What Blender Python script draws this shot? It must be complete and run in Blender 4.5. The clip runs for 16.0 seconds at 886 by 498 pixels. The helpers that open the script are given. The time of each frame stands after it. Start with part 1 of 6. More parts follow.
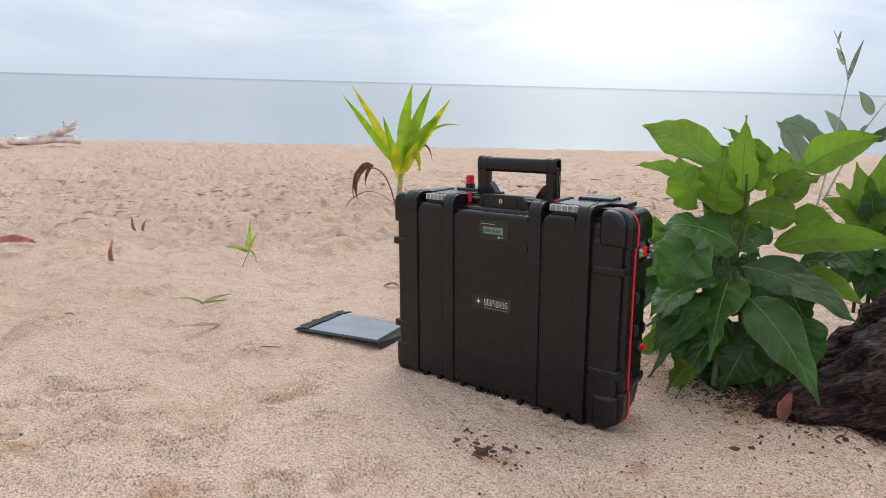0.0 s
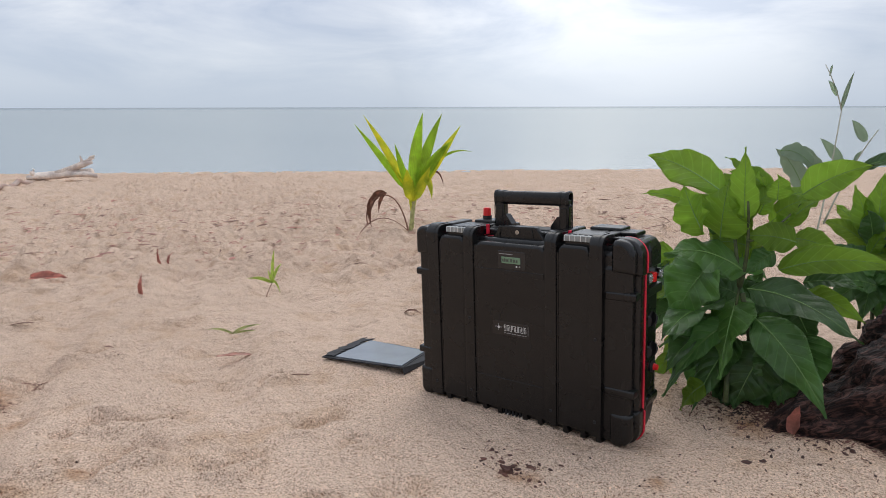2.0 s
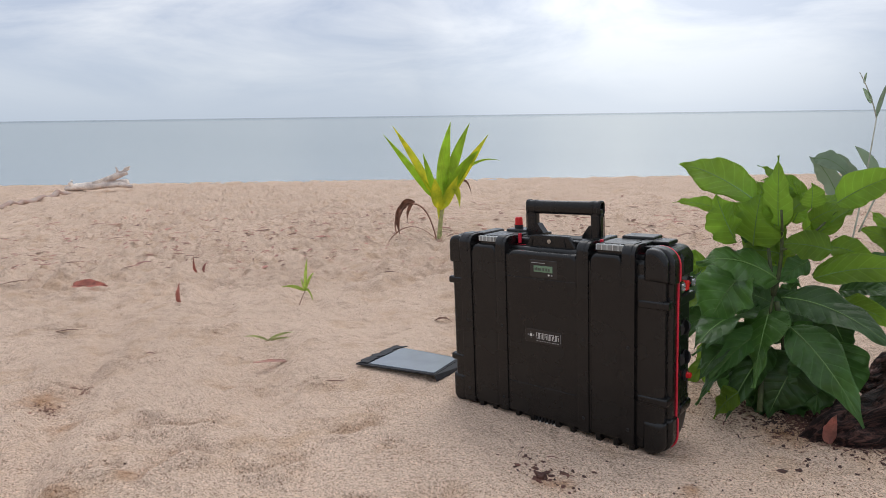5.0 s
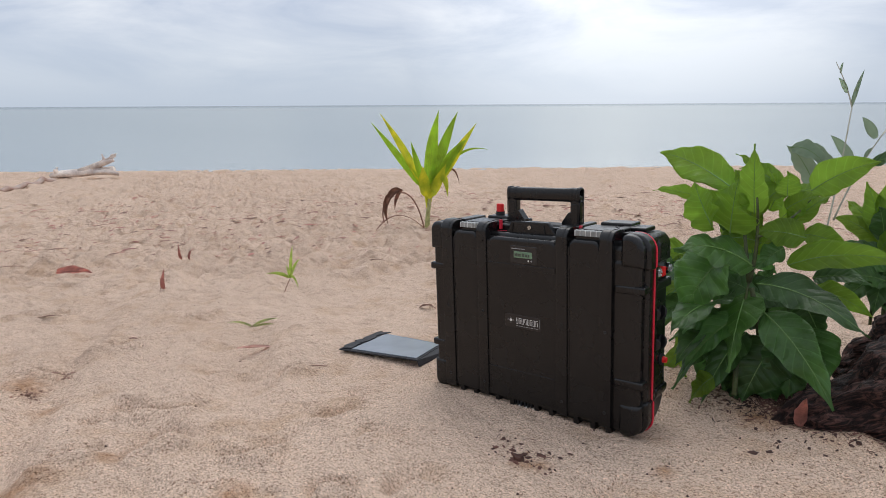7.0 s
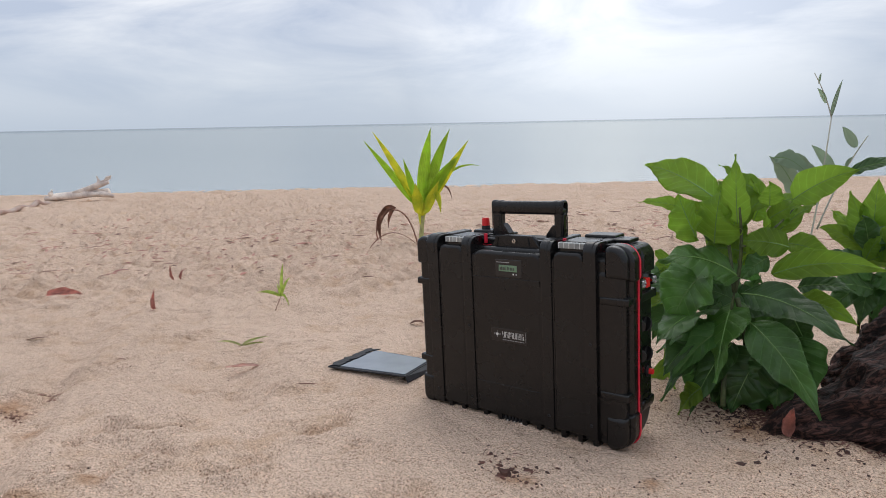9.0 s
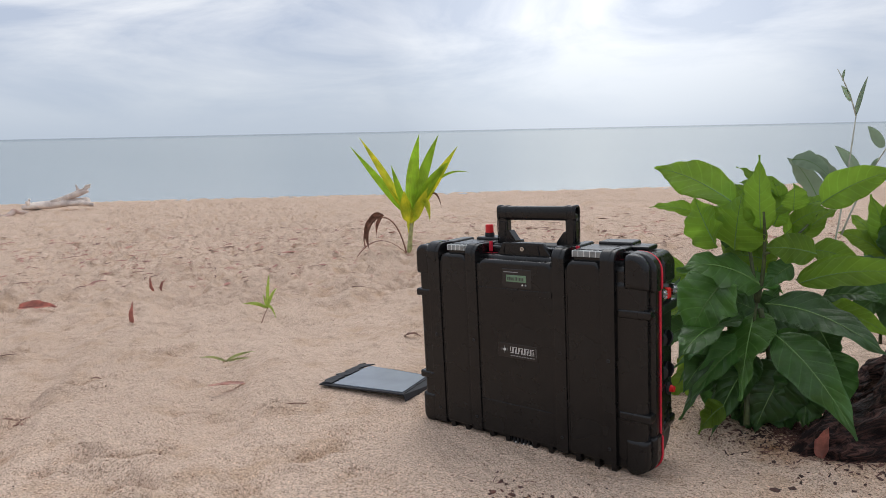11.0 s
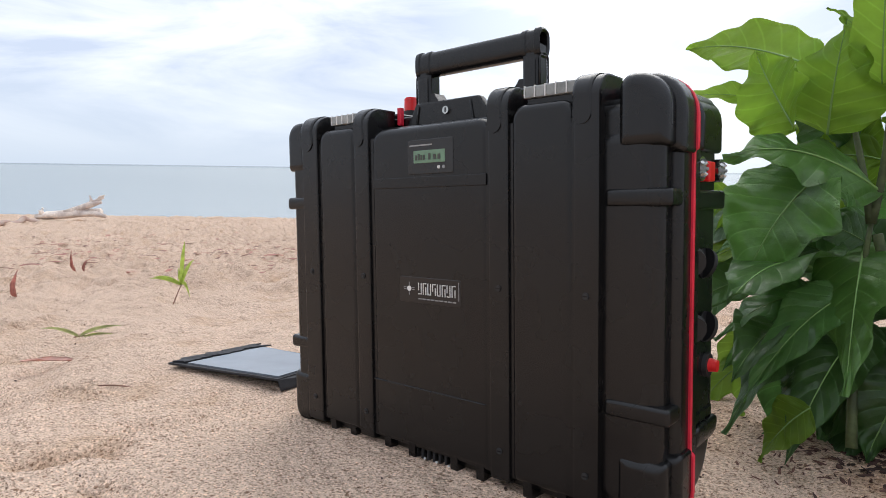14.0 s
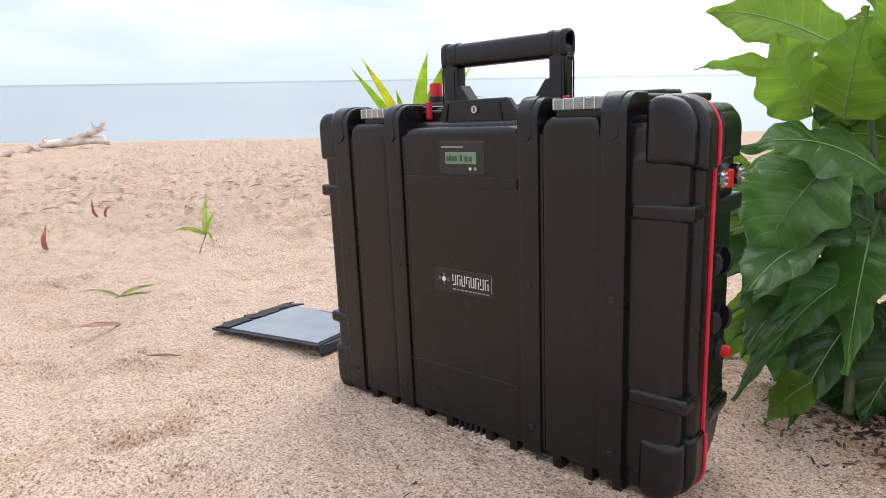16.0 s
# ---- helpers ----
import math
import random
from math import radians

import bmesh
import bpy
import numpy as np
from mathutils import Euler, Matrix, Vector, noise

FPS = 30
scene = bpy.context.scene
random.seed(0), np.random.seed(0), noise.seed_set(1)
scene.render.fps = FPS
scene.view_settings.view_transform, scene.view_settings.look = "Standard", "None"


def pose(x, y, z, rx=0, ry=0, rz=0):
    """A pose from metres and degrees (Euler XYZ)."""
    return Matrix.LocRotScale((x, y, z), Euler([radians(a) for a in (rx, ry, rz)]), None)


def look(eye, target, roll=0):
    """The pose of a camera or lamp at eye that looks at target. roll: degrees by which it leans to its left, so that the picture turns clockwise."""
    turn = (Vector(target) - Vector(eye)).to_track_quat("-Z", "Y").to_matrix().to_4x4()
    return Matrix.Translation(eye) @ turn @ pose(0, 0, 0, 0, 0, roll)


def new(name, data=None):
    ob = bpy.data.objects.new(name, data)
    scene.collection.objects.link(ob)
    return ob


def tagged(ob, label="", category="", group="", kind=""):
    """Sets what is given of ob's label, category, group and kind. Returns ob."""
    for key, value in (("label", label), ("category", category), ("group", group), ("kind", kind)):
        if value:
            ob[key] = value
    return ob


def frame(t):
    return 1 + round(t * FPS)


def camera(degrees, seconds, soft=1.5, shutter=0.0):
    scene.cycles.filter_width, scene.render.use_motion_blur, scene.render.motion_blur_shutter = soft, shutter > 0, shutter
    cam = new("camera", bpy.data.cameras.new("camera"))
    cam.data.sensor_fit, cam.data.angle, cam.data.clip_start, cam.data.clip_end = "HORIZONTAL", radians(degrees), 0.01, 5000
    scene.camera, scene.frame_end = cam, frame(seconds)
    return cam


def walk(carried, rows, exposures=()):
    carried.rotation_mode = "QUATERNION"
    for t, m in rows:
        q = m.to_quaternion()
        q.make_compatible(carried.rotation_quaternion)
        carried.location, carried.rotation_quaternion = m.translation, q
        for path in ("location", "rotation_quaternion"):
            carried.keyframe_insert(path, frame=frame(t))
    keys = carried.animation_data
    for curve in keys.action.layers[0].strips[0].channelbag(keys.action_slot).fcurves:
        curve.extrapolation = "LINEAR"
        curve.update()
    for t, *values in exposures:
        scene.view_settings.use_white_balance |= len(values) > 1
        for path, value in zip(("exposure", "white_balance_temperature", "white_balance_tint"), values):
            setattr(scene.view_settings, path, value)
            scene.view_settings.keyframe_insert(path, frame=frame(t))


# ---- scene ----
cam = camera(70.1, 16.0, soft=0.7)
CASE = pose(0, 0, 0, -1.5, -3.26, 0)  # the case leans with the sand; the path is given in its frame
PATH = [
    (0, (1.044, -1.132, 0.625), (-0.153, 0.42, 0.226), -0.2),
    (0.5, (1.057, -1.157, 0.639), (-0.1, 0.435, 0.281), -0.4),
    (1, (1.064, -1.181, 0.654), (-0.086, 0.423, 0.329), -2.0),
    (1.5, (1.07, -1.206, 0.658), (-0.199, 0.306, 0.33), -1.9),
    (2, (1.078, -1.215, 0.662), (-0.152, 0.327, 0.332), -1.8),
    (2.5, (1.073, -1.212, 0.655), (-0.173, 0.319, 0.334), -1.7),
    (3, (1.071, -1.214, 0.657), (-0.186, 0.314, 0.369), -1.7),
    (3.5, (1.069, -1.215, 0.655), (-0.193, 0.306, 0.35), -1.8),
    (4, (1.077, -1.231, 0.662), (-0.205, 0.275, 0.36), -1.8),
    (6.5, (1.09, -1.252, 0.672), (-0.21, 0.235, 0.356), -2.6),
    (7, (1.108, -1.244, 0.661), (-0.161, 0.265, 0.326), -1.9),
    (7.5, (1.127, -1.245, 0.66), (-0.206, 0.214, 0.356), -1.6),
    (8, (1.136, -1.239, 0.655), (-0.193, 0.222, 0.339), -1.3),
    (8.5, (1.136, -1.231, 0.655), (-0.188, 0.243, 0.38), -2.5),
    (9, (1.131, -1.226, 0.653), (-0.135, 0.297, 0.372), -2.7),
    (9.5, (1.122, -1.225, 0.661), (-0.157, 0.29, 0.397), -2.4),
    (9.7, (1.119, -1.221, 0.661), (-0.171, 0.284, 0.396), -2.9),
    (11.8, (0.922, -1.04, 0.571), (-0.277, 0.538, 0.306), -2.8),
    (12, (0.887, -0.989, 0.531), (-0.347, 0.556, 0.231), -2.6),
    (12.5, (0.79, -0.83, 0.47), (-0.441, 0.72, 0.189), -3.6),
    (13, (0.786, -0.681, 0.383), (-0.492, 0.84, 0.157), 0.8),
    (13.5, (0.816, -0.593, 0.347), (-0.508, 0.898, 0.189), 1.4),
    (14, (0.821, -0.574, 0.331), (-0.478, 0.94, 0.192), -0.7),
    (14.5, (0.814, -0.581, 0.334), (-0.497, 0.922, 0.177), -0.3),
    (15, (0.821, -0.594, 0.342), (-0.465, 0.922, 0.12), -1.6),
    (15.5, (0.816, -0.611, 0.405), (-0.485, 0.874, 0.081), -2.0),
    (16, (0.824, -0.626, 0.443), (-0.471, 0.842, 0.033), -2.4),
]
EXPOSURES = ((0, 0.26), (0.5, 0.16), (1, 0.05), (1.5, 0.0), (2.5, 0.05), (4, 0.02), (9, 0.0), (9.5, -0.05), (12.3, 0.03), (13, 0.23), (13.5, 0.14), (14, 0.4), (14.5, 0.42), (15, 0.42), (15.5, 0.52), (16, 0.64))
walk(cam, [(t, CASE @ look(eye, target, roll)) for t, eye, target, roll in PATH],
     exposures=EXPOSURES)

# ---- light ----
sun_data = bpy.data.lights.new("sun", "SUN")
sun_data.energy, sun_data.angle, sun_data.color = 0.9, radians(42), (1.0, 0.96, 0.9)
sun = new("sun", sun_data)
sun.matrix_world = look((0, 0, 30), (0.42 * 30, -0.9 * 30, -6))

world = bpy.data.worlds.new("world")
scene.world = world
world.use_nodes = True
wn, wl = world.node_tree.nodes, world.node_tree.links
wn.clear()


def wnode(kind, **values):
    n = wn.new(kind)
    for k, v in values.items():
        n.inputs[k].default_value = v
    return n


w_out = wn.new("ShaderNodeOutputWorld")
w_bg = wnode("ShaderNodeBackground", Strength=1.04)
w_sky = wn.new("ShaderNodeTexSky")
w_sky.sky_type, w_sky.sun_disc = "NISHITA", False
w_sky.sun_elevation, w_sky.sun_rotation = radians(50), radians(-25)
w_tc = wn.new("ShaderNodeTexCoord")
w_sep = wn.new("ShaderNodeSeparateXYZ")
wl.new(w_tc.outputs["Generated"], w_sep.inputs[0])
# cloud deck: bands that flatten towards the horizon
w_map = wn.new("ShaderNodeMapping")
w_map.inputs["Scale"].default_value = (1.0, 1.0, 3.2)
w_map.inputs["Rotation"].default_value = (0, radians(-7), radians(41))
wl.new(w_tc.outputs["Generated"], w_map.inputs[0])
w_noise = wnode("ShaderNodeTexNoise", Scale=3.1, Detail=8.0, Roughness=0.56, Distortion=0.5)
wl.new(w_map.outputs[0], w_noise.inputs["Vector"])
w_ramp = wn.new("ShaderNodeValToRGB")
w_ramp.color_ramp.elements[0].position, w_ramp.color_ramp.elements[0].color = 0.38, (0.5, 0.57, 0.71, 1)
w_ramp.color_ramp.elements[1].position, w_ramp.color_ramp.elements[1].color = 0.62, (0.85, 0.88, 0.94, 1)
wl.new(w_noise.outputs["Fac"], w_ramp.inputs[0])
# the sky lightens with height
w_high = wn.new("ShaderNodeMapRange")
w_high.inputs["From Min"].default_value, w_high.inputs["From Max"].default_value = 0.0, 0.16
wl.new(w_sep.outputs["Z"], w_high.inputs["Value"])
w_mix = wn.new("ShaderNodeMixRGB")
w_mix.inputs["Color1"].default_value = (0.5, 0.575, 0.68, 1)
wl.new(w_high.outputs[0], w_mix.inputs["Fac"])
wl.new(w_ramp.outputs[0], w_mix.inputs["Color2"])
# brighter round the veiled sun
w_dot = wn.new("ShaderNodeVectorMath")
w_dot.operation = "DOT_PRODUCT"
w_dot.inputs[1].default_value = Vector((-0.404, 0.903, 0.145))
wl.new(w_tc.outputs["Generated"], w_dot.inputs[0])
w_glow = wn.new("ShaderNodeMapRange")
w_glow.inputs["From Min"].default_value, w_glow.inputs["From Max"].default_value = 0.945, 1.0
w_glow.inputs["To Max"].default_value = 0.23
wl.new(w_dot.outputs["Value"], w_glow.inputs["Value"])
w_add = wn.new("ShaderNodeMixRGB")
w_add.blend_type = "ADD"
w_add.inputs["Color2"].default_value = (1, 0.99, 0.96, 1)
wl.new(w_glow.outputs[0], w_add.inputs["Fac"])
wl.new(w_mix.outputs[0], w_add.inputs["Color1"])
w_both = wn.new("ShaderNodeMixRGB")
w_both.inputs["Fac"].default_value = 0.96
w_dim = wn.new("ShaderNodeMixRGB")
w_dim.blend_type = "MULTIPLY"
w_dim.inputs["Fac"].default_value = 1.0
w_dim.inputs["Color2"].default_value = (0.1, 0.1, 0.1, 1)
wl.new(w_sky.outputs[0], w_dim.inputs["Color1"])
wl.new(w_dim.outputs[0], w_both.inputs["Color1"])
# dimmer away from the veiled sun
w_away = wn.new("ShaderNodeMapRange")
w_away.interpolation_type = "SMOOTHSTEP"
w_away.inputs["From Min"].default_value, w_away.inputs["From Max"].default_value = -0.9, 0.55
w_away.inputs["To Min"].default_value, w_away.inputs["To Max"].default_value = 0.78, 1.0
wl.new(w_dot.outputs["Value"], w_away.inputs["Value"])
w_fall = wn.new("ShaderNodeMixRGB")
w_fall.blend_type = "MULTIPLY"
w_fall.inputs["Fac"].default_value = 1.0
wl.new(w_add.outputs[0], w_fall.inputs["Color1"])
wl.new(w_away.outputs[0], w_fall.inputs["Color2"])
# an overcast sky is brightest overhead
w_zen = wn.new("ShaderNodeMapRange")
w_zen.inputs["From Min"].default_value, w_zen.inputs["From Max"].default_value = 0.2, 1.0
w_zen.inputs["To Min"].default_value, w_zen.inputs["To Max"].default_value = 1.0, 1.4
wl.new(w_sep.outputs["Z"], w_zen.inputs["Value"])
w_top = wn.new("ShaderNodeMixRGB")
w_top.blend_type = "MULTIPLY"
w_top.inputs["Fac"].default_value = 1.0
wl.new(w_fall.outputs[0], w_top.inputs["Color1"])
wl.new(w_zen.outputs[0], w_top.inputs["Color2"])
wl.new(w_top.outputs[0], w_both.inputs["Color2"])
wl.new(w_both.outputs[0], w_bg.inputs["Color"])
wl.new(w_bg.outputs[0], w_out.inputs[0])


# ---- materials ----
def material(name, colour, rough=0.6, metal=0.0, vary=0.15, scale=20.0, bump=0.1, fine=200.0, fine_bump=0.05, spec=0.5, clear=0.0, second=None, random_tint=0.0, sheer=0.0, veined=0.0):
    """A surface with stains at one scale, grain at another, and relief from both."""
    m = bpy.data.materials.new(name)
    m.use_nodes = True
    n, l = m.node_tree.nodes, m.node_tree.links
    b = n["Principled BSDF"]
    b.inputs["Roughness"].default_value, b.inputs["Metallic"].default_value = rough, metal
    b.inputs["Specular IOR Level"].default_value, b.inputs["Coat Weight"].default_value = spec, clear
    tc = n.new("ShaderNodeTexCoord")
    big, small = n.new("ShaderNodeTexNoise"), n.new("ShaderNodeTexNoise")
    for t, s, d in ((big, scale, 4.0), (small, fine, 3.0)):
        t.inputs["Scale"].default_value, t.inputs["Detail"].default_value = s, d
        l.new(tc.outputs["Object"], t.inputs["Vector"])
    ramp = n.new("ShaderNodeValToRGB")
    lo = second or tuple(c * (1 - vary) for c in colour)
    hi = tuple(min(1, c * (1 + vary)) for c in colour)
    ramp.color_ramp.elements[0].position, ramp.color_ramp.elements[0].color = 0.32, (*lo, 1)
    ramp.color_ramp.elements[1].position, ramp.color_ramp.elements[1].color = 0.66, (*hi, 1)
    l.new(big.outputs["Fac"], ramp.inputs[0])
    grain = n.new("ShaderNodeMixRGB")
    grain.blend_type = "MULTIPLY"
    grain.inputs["Fac"].default_value = min(1, vary * 2)
    gr = n.new("ShaderNodeMapRange")
    gr.inputs["From Min"].default_value, gr.inputs["From Max"].default_value = 0.3, 0.7
    gr.inputs["To Min"].default_value, gr.inputs["To Max"].default_value = 0.75, 1.1
    l.new(small.outputs["Fac"], gr.inputs["Value"])
    l.new(ramp.outputs[0], grain.inputs["Color1"])
    l.new(gr.outputs[0], grain.inputs["Color2"])
    last = grain.outputs[0]
    vein = None
    if veined:
        # side veins that run slantwise from the midrib to the edge
        sep = n.new("ShaderNodeSeparateXYZ")
        l.new(tc.outputs["UV"], sep.inputs[0])

        def calc(op, a, b=None, c=None):
            x = n.new("ShaderNodeMath")
            x.operation = op
            for k, v in enumerate((a, b, c)):
                if v is None:
                    continue
                if isinstance(v, (int, float)):
                    x.inputs[k].default_value = v
                else:
                    l.new(v, x.inputs[k])
            return x.outputs[0]

        off = calc("ABSOLUTE", calc("MULTIPLY_ADD", sep.outputs["Y"], 2.0, -1.0))
        run = calc("SUBTRACT", calc("MULTIPLY", sep.outputs["X"], 8.5), calc("MULTIPLY", off, 1.5))
        wob = calc("MULTIPLY_ADD", big.outputs["Fac"], 0.5, -0.25)
        saw = calc("PINGPONG", calc("ADD", run, wob), 0.5)
        mask = n.new("ShaderNodeMapRange")
        mask.inputs["From Min"].default_value, mask.inputs["From Max"].default_value = 0.0, 0.09
        mask.inputs["To Min"].default_value, mask.inputs["To Max"].default_value = 1.0, 0.0
        l.new(saw, mask.inputs["Value"])
        pale = n.new("ShaderNodeMixRGB")
        pale.inputs["Color2"].default_value = (*(min(1, c * 1.9 + 0.04) for c in colour), 1)
        l.new(calc("MULTIPLY", mask.outputs[0], veined), pale.inputs["Fac"])
        l.new(last, pale.inputs["Color1"])
        last = pale.outputs[0]
        vein = calc("POWER", saw, 0.6)
    if random_tint:
        info, hsv, mr = n.new("ShaderNodeObjectInfo"), n.new("ShaderNodeHueSaturation"), n.new("ShaderNodeMapRange")
        mr.inputs["To Min"].default_value, mr.inputs["To Max"].default_value = 1 - random_tint, 1 + random_tint
        l.new(info.outputs["Random"], mr.inputs["Value"])
        l.new(mr.outputs[0], hsv.inputs["Value"])
        l.new(last, hsv.inputs["Color"])
        last = hsv.outputs[0]
    l.new(last, b.inputs["Base Color"])
    rr = n.new("ShaderNodeMapRange")
    rr.inputs["To Min"].default_value, rr.inputs["To Max"].default_value = rough * 0.8, min(1, rough * 1.2)
    l.new(big.outputs["Fac"], rr.inputs["Value"])
    l.new(rr.outputs[0], b.inputs["Roughness"])
    b1, b2 = n.new("ShaderNodeBump"), n.new("ShaderNodeBump")
    b1.inputs["Strength"].default_value, b1.inputs["Distance"].default_value = bump, 0.3 / scale
    b2.inputs["Strength"].default_value, b2.inputs["Distance"].default_value = fine_bump, 0.3 / fine
    l.new(big.outputs["Fac"], b1.inputs["Height"])
    l.new(small.outputs["Fac"], b2.inputs["Height"])
    l.new(b1.outputs[0], b2.inputs["Normal"])
    top = b2
    if vein:
        top = n.new("ShaderNodeBump")
        top.inputs["Strength"].default_value, top.inputs["Distance"].default_value = 0.45, 0.006
        l.new(vein, top.inputs["Height"])
        l.new(b2.outputs[0], top.inputs["Normal"])
    l.new(top.outputs[0], b.inputs["Normal"])
    if sheer:
        trans, mixs = n.new("ShaderNodeBsdfTranslucent"), n.new("ShaderNodeMixShader")
        l.new(last, trans.inputs["Color"])
        mixs.inputs[0].default_value = sheer
        l.new(b.outputs[0], mixs.inputs[1])
        l.new(trans.outputs[0], mixs.inputs[2])
        l.new(mixs.outputs[0], n["Material Output"].inputs[0])
    return m


def sand_material():
    m = bpy.data.materials.new("coral_sand")
    m.use_nodes = True
    n, l = m.node_tree.nodes, m.node_tree.links
    b = n["Principled BSDF"]
    b.inputs["Roughness"].default_value, b.inputs["Specular IOR Level"].default_value = 0.9, 0.2
    tc = n.new("ShaderNodeTexCoord")

    def tex(kind, **v):
        t = n.new(kind)
        for k, x in v.items():
            t.inputs[k].default_value = x
        l.new(tc.outputs["Object"], t.inputs["Vector"])
        return t

    def ramp(src, *stops):
        r = n.new("ShaderNodeValToRGB")
        while len(r.color_ramp.elements) < len(stops):
            r.color_ramp.elements.new(0.5)
        for e, (p, c) in zip(r.color_ramp.elements, stops):
            e.position, e.color = p, (*c, 1)
        l.new(src, r.inputs[0])
        return r.outputs[0]

    def mul(a, c, f=1.0):
        x = n.new("ShaderNodeMixRGB")
        x.blend_type = "MULTIPLY"
        x.inputs["Fac"].default_value = f
        l.new(a, x.inputs["Color1"])
        l.new(c, x.inputs["Color2"])
        return x.outputs[0]

    tone = tex("ShaderNodeTexNoise", Scale=1.1, Detail=4.0, Roughness=0.6)
    patch = tex("ShaderNodeTexNoise", Scale=5.0, Detail=4.0, Roughness=0.65)
    grain = tex("ShaderNodeTexVoronoi", Scale=520.0, Randomness=1.0)
    pebble = tex("ShaderNodeTexVoronoi", Scale=270.0, Randomness=1.0)
    scuff = tex("ShaderNodeTexNoise", Scale=14.0, Detail=4.0, Roughness=0.6)
    coarse = tex("ShaderNodeTexNoise", Scale=240.0, Detail=3.0, Roughness=0.7)
    base = ramp(tone.outputs["Fac"], (0.3, (0.635, 0.474, 0.363)), (0.7, (0.725, 0.547, 0.424)))
    # browner and darker where the patch noise and its bump run low
    patch_tone = ramp(patch.outputs["Fac"], (0.3, (0.84, 0.78, 0.7)), (0.48, (1, 1, 1)))

    def one(src):
        """One even random number a grain."""
        x = n.new("ShaderNodeSeparateColor")
        l.new(src, x.inputs[0])
        return x.outputs[0]

    speck = ramp(one(grain.outputs["Color"]), (0.07, (0.42, 0.35, 0.3)), (0.16, (0.88, 0.85, 0.82)), (0.6, (1.03, 1.03, 1.03)), (0.95, (1.25, 1.23, 1.2)))
    stone = ramp(one(pebble.outputs["Color"]), (0.025, (0.5, 0.42, 0.37)), (0.045, (1, 1, 1)), (0.93, (1, 1, 1)), (0.96, (1.18, 1.17, 1.15)))
    dots = ramp(coarse.outputs["Fac"], (0.34, (0.45, 0.42, 0.39)), (0.5, (1, 1, 1)), (0.68, (1.14, 1.14, 1.14)))
    # rusty patches where leaves and bark have rotted into the sand
    blotch = tex("ShaderNodeTexNoise", Scale=24.0, Detail=5.0, Roughness=0.7)
    worst = None
    for x, y, r in ((-0.92, -0.71, 0.11), (-0.71, -0.72, 0.06), (-0.27, -0.91, 0.09), (0.08, -0.67, 0.07), (0.46, -0.23, 0.05), (0.78, 0.27, 0.12), (0.48, -0.21, 0.03), (-0.23, -0.75, 0.05), (0.69, -0.10, 0.04)):
        away = n.new("ShaderNodeVectorMath")
        away.operation = "DISTANCE"
        flat = n.new("ShaderNodeVectorMath")
        flat.operation = "MULTIPLY"
        flat.inputs[1].default_value = (1, 1, 0)
        l.new(tc.outputs["Object"], flat.inputs[0])
        l.new(flat.outputs[0], away.inputs[0])
        away.inputs[1].default_value = (x, y, 0)
        near_it = n.new("ShaderNodeMapRange")
        near_it.inputs["From Min"].default_value, near_it.inputs["From Max"].default_value = r * 1.3, r * 0.2
        l.new(away.outputs["Value"], near_it.inputs["Value"])
        if worst:
            top = n.new("ShaderNodeMath")
            top.operation = "MAXIMUM"
            l.new(worst, top.inputs[0])
            l.new(near_it.outputs[0], top.inputs[1])
            worst = top.outputs[0]
        else:
            worst = near_it.outputs[0]
    ragged = n.new("ShaderNodeMath")
    ragged.operation = "MULTIPLY"
    l.new(worst, ragged.inputs[0])
    l.new(blotch.outputs["Fac"], ragged.inputs[1])
    rust = ramp(ragged.outputs[0], (0.2, (1, 1, 1)), (0.6, (0.68, 0.54, 0.42)))
    l.new(mul(mul(mul(mul(mul(base, patch_tone), speck, 0.95), stone), dots, 0.8), rust), b.inputs["Base Color"])
    last = None
    for src, s, d in ((patch.outputs["Fac"], 0.5, 0.055), (scuff.outputs["Fac"], 0.95, 0.042), (coarse.outputs["Fac"], 0.7, 0.004), (grain.outputs["Distance"], 0.5, 0.002)):
        bp = n.new("ShaderNodeBump")
        bp.inputs["Strength"].default_value, bp.inputs["Distance"].default_value = s, d
        l.new(src, bp.inputs["Height"])
        if last:
            l.new(last.outputs[0], bp.inputs["Normal"])
        last = bp
    l.new(last.outputs[0], b.inputs["Normal"])
    return m


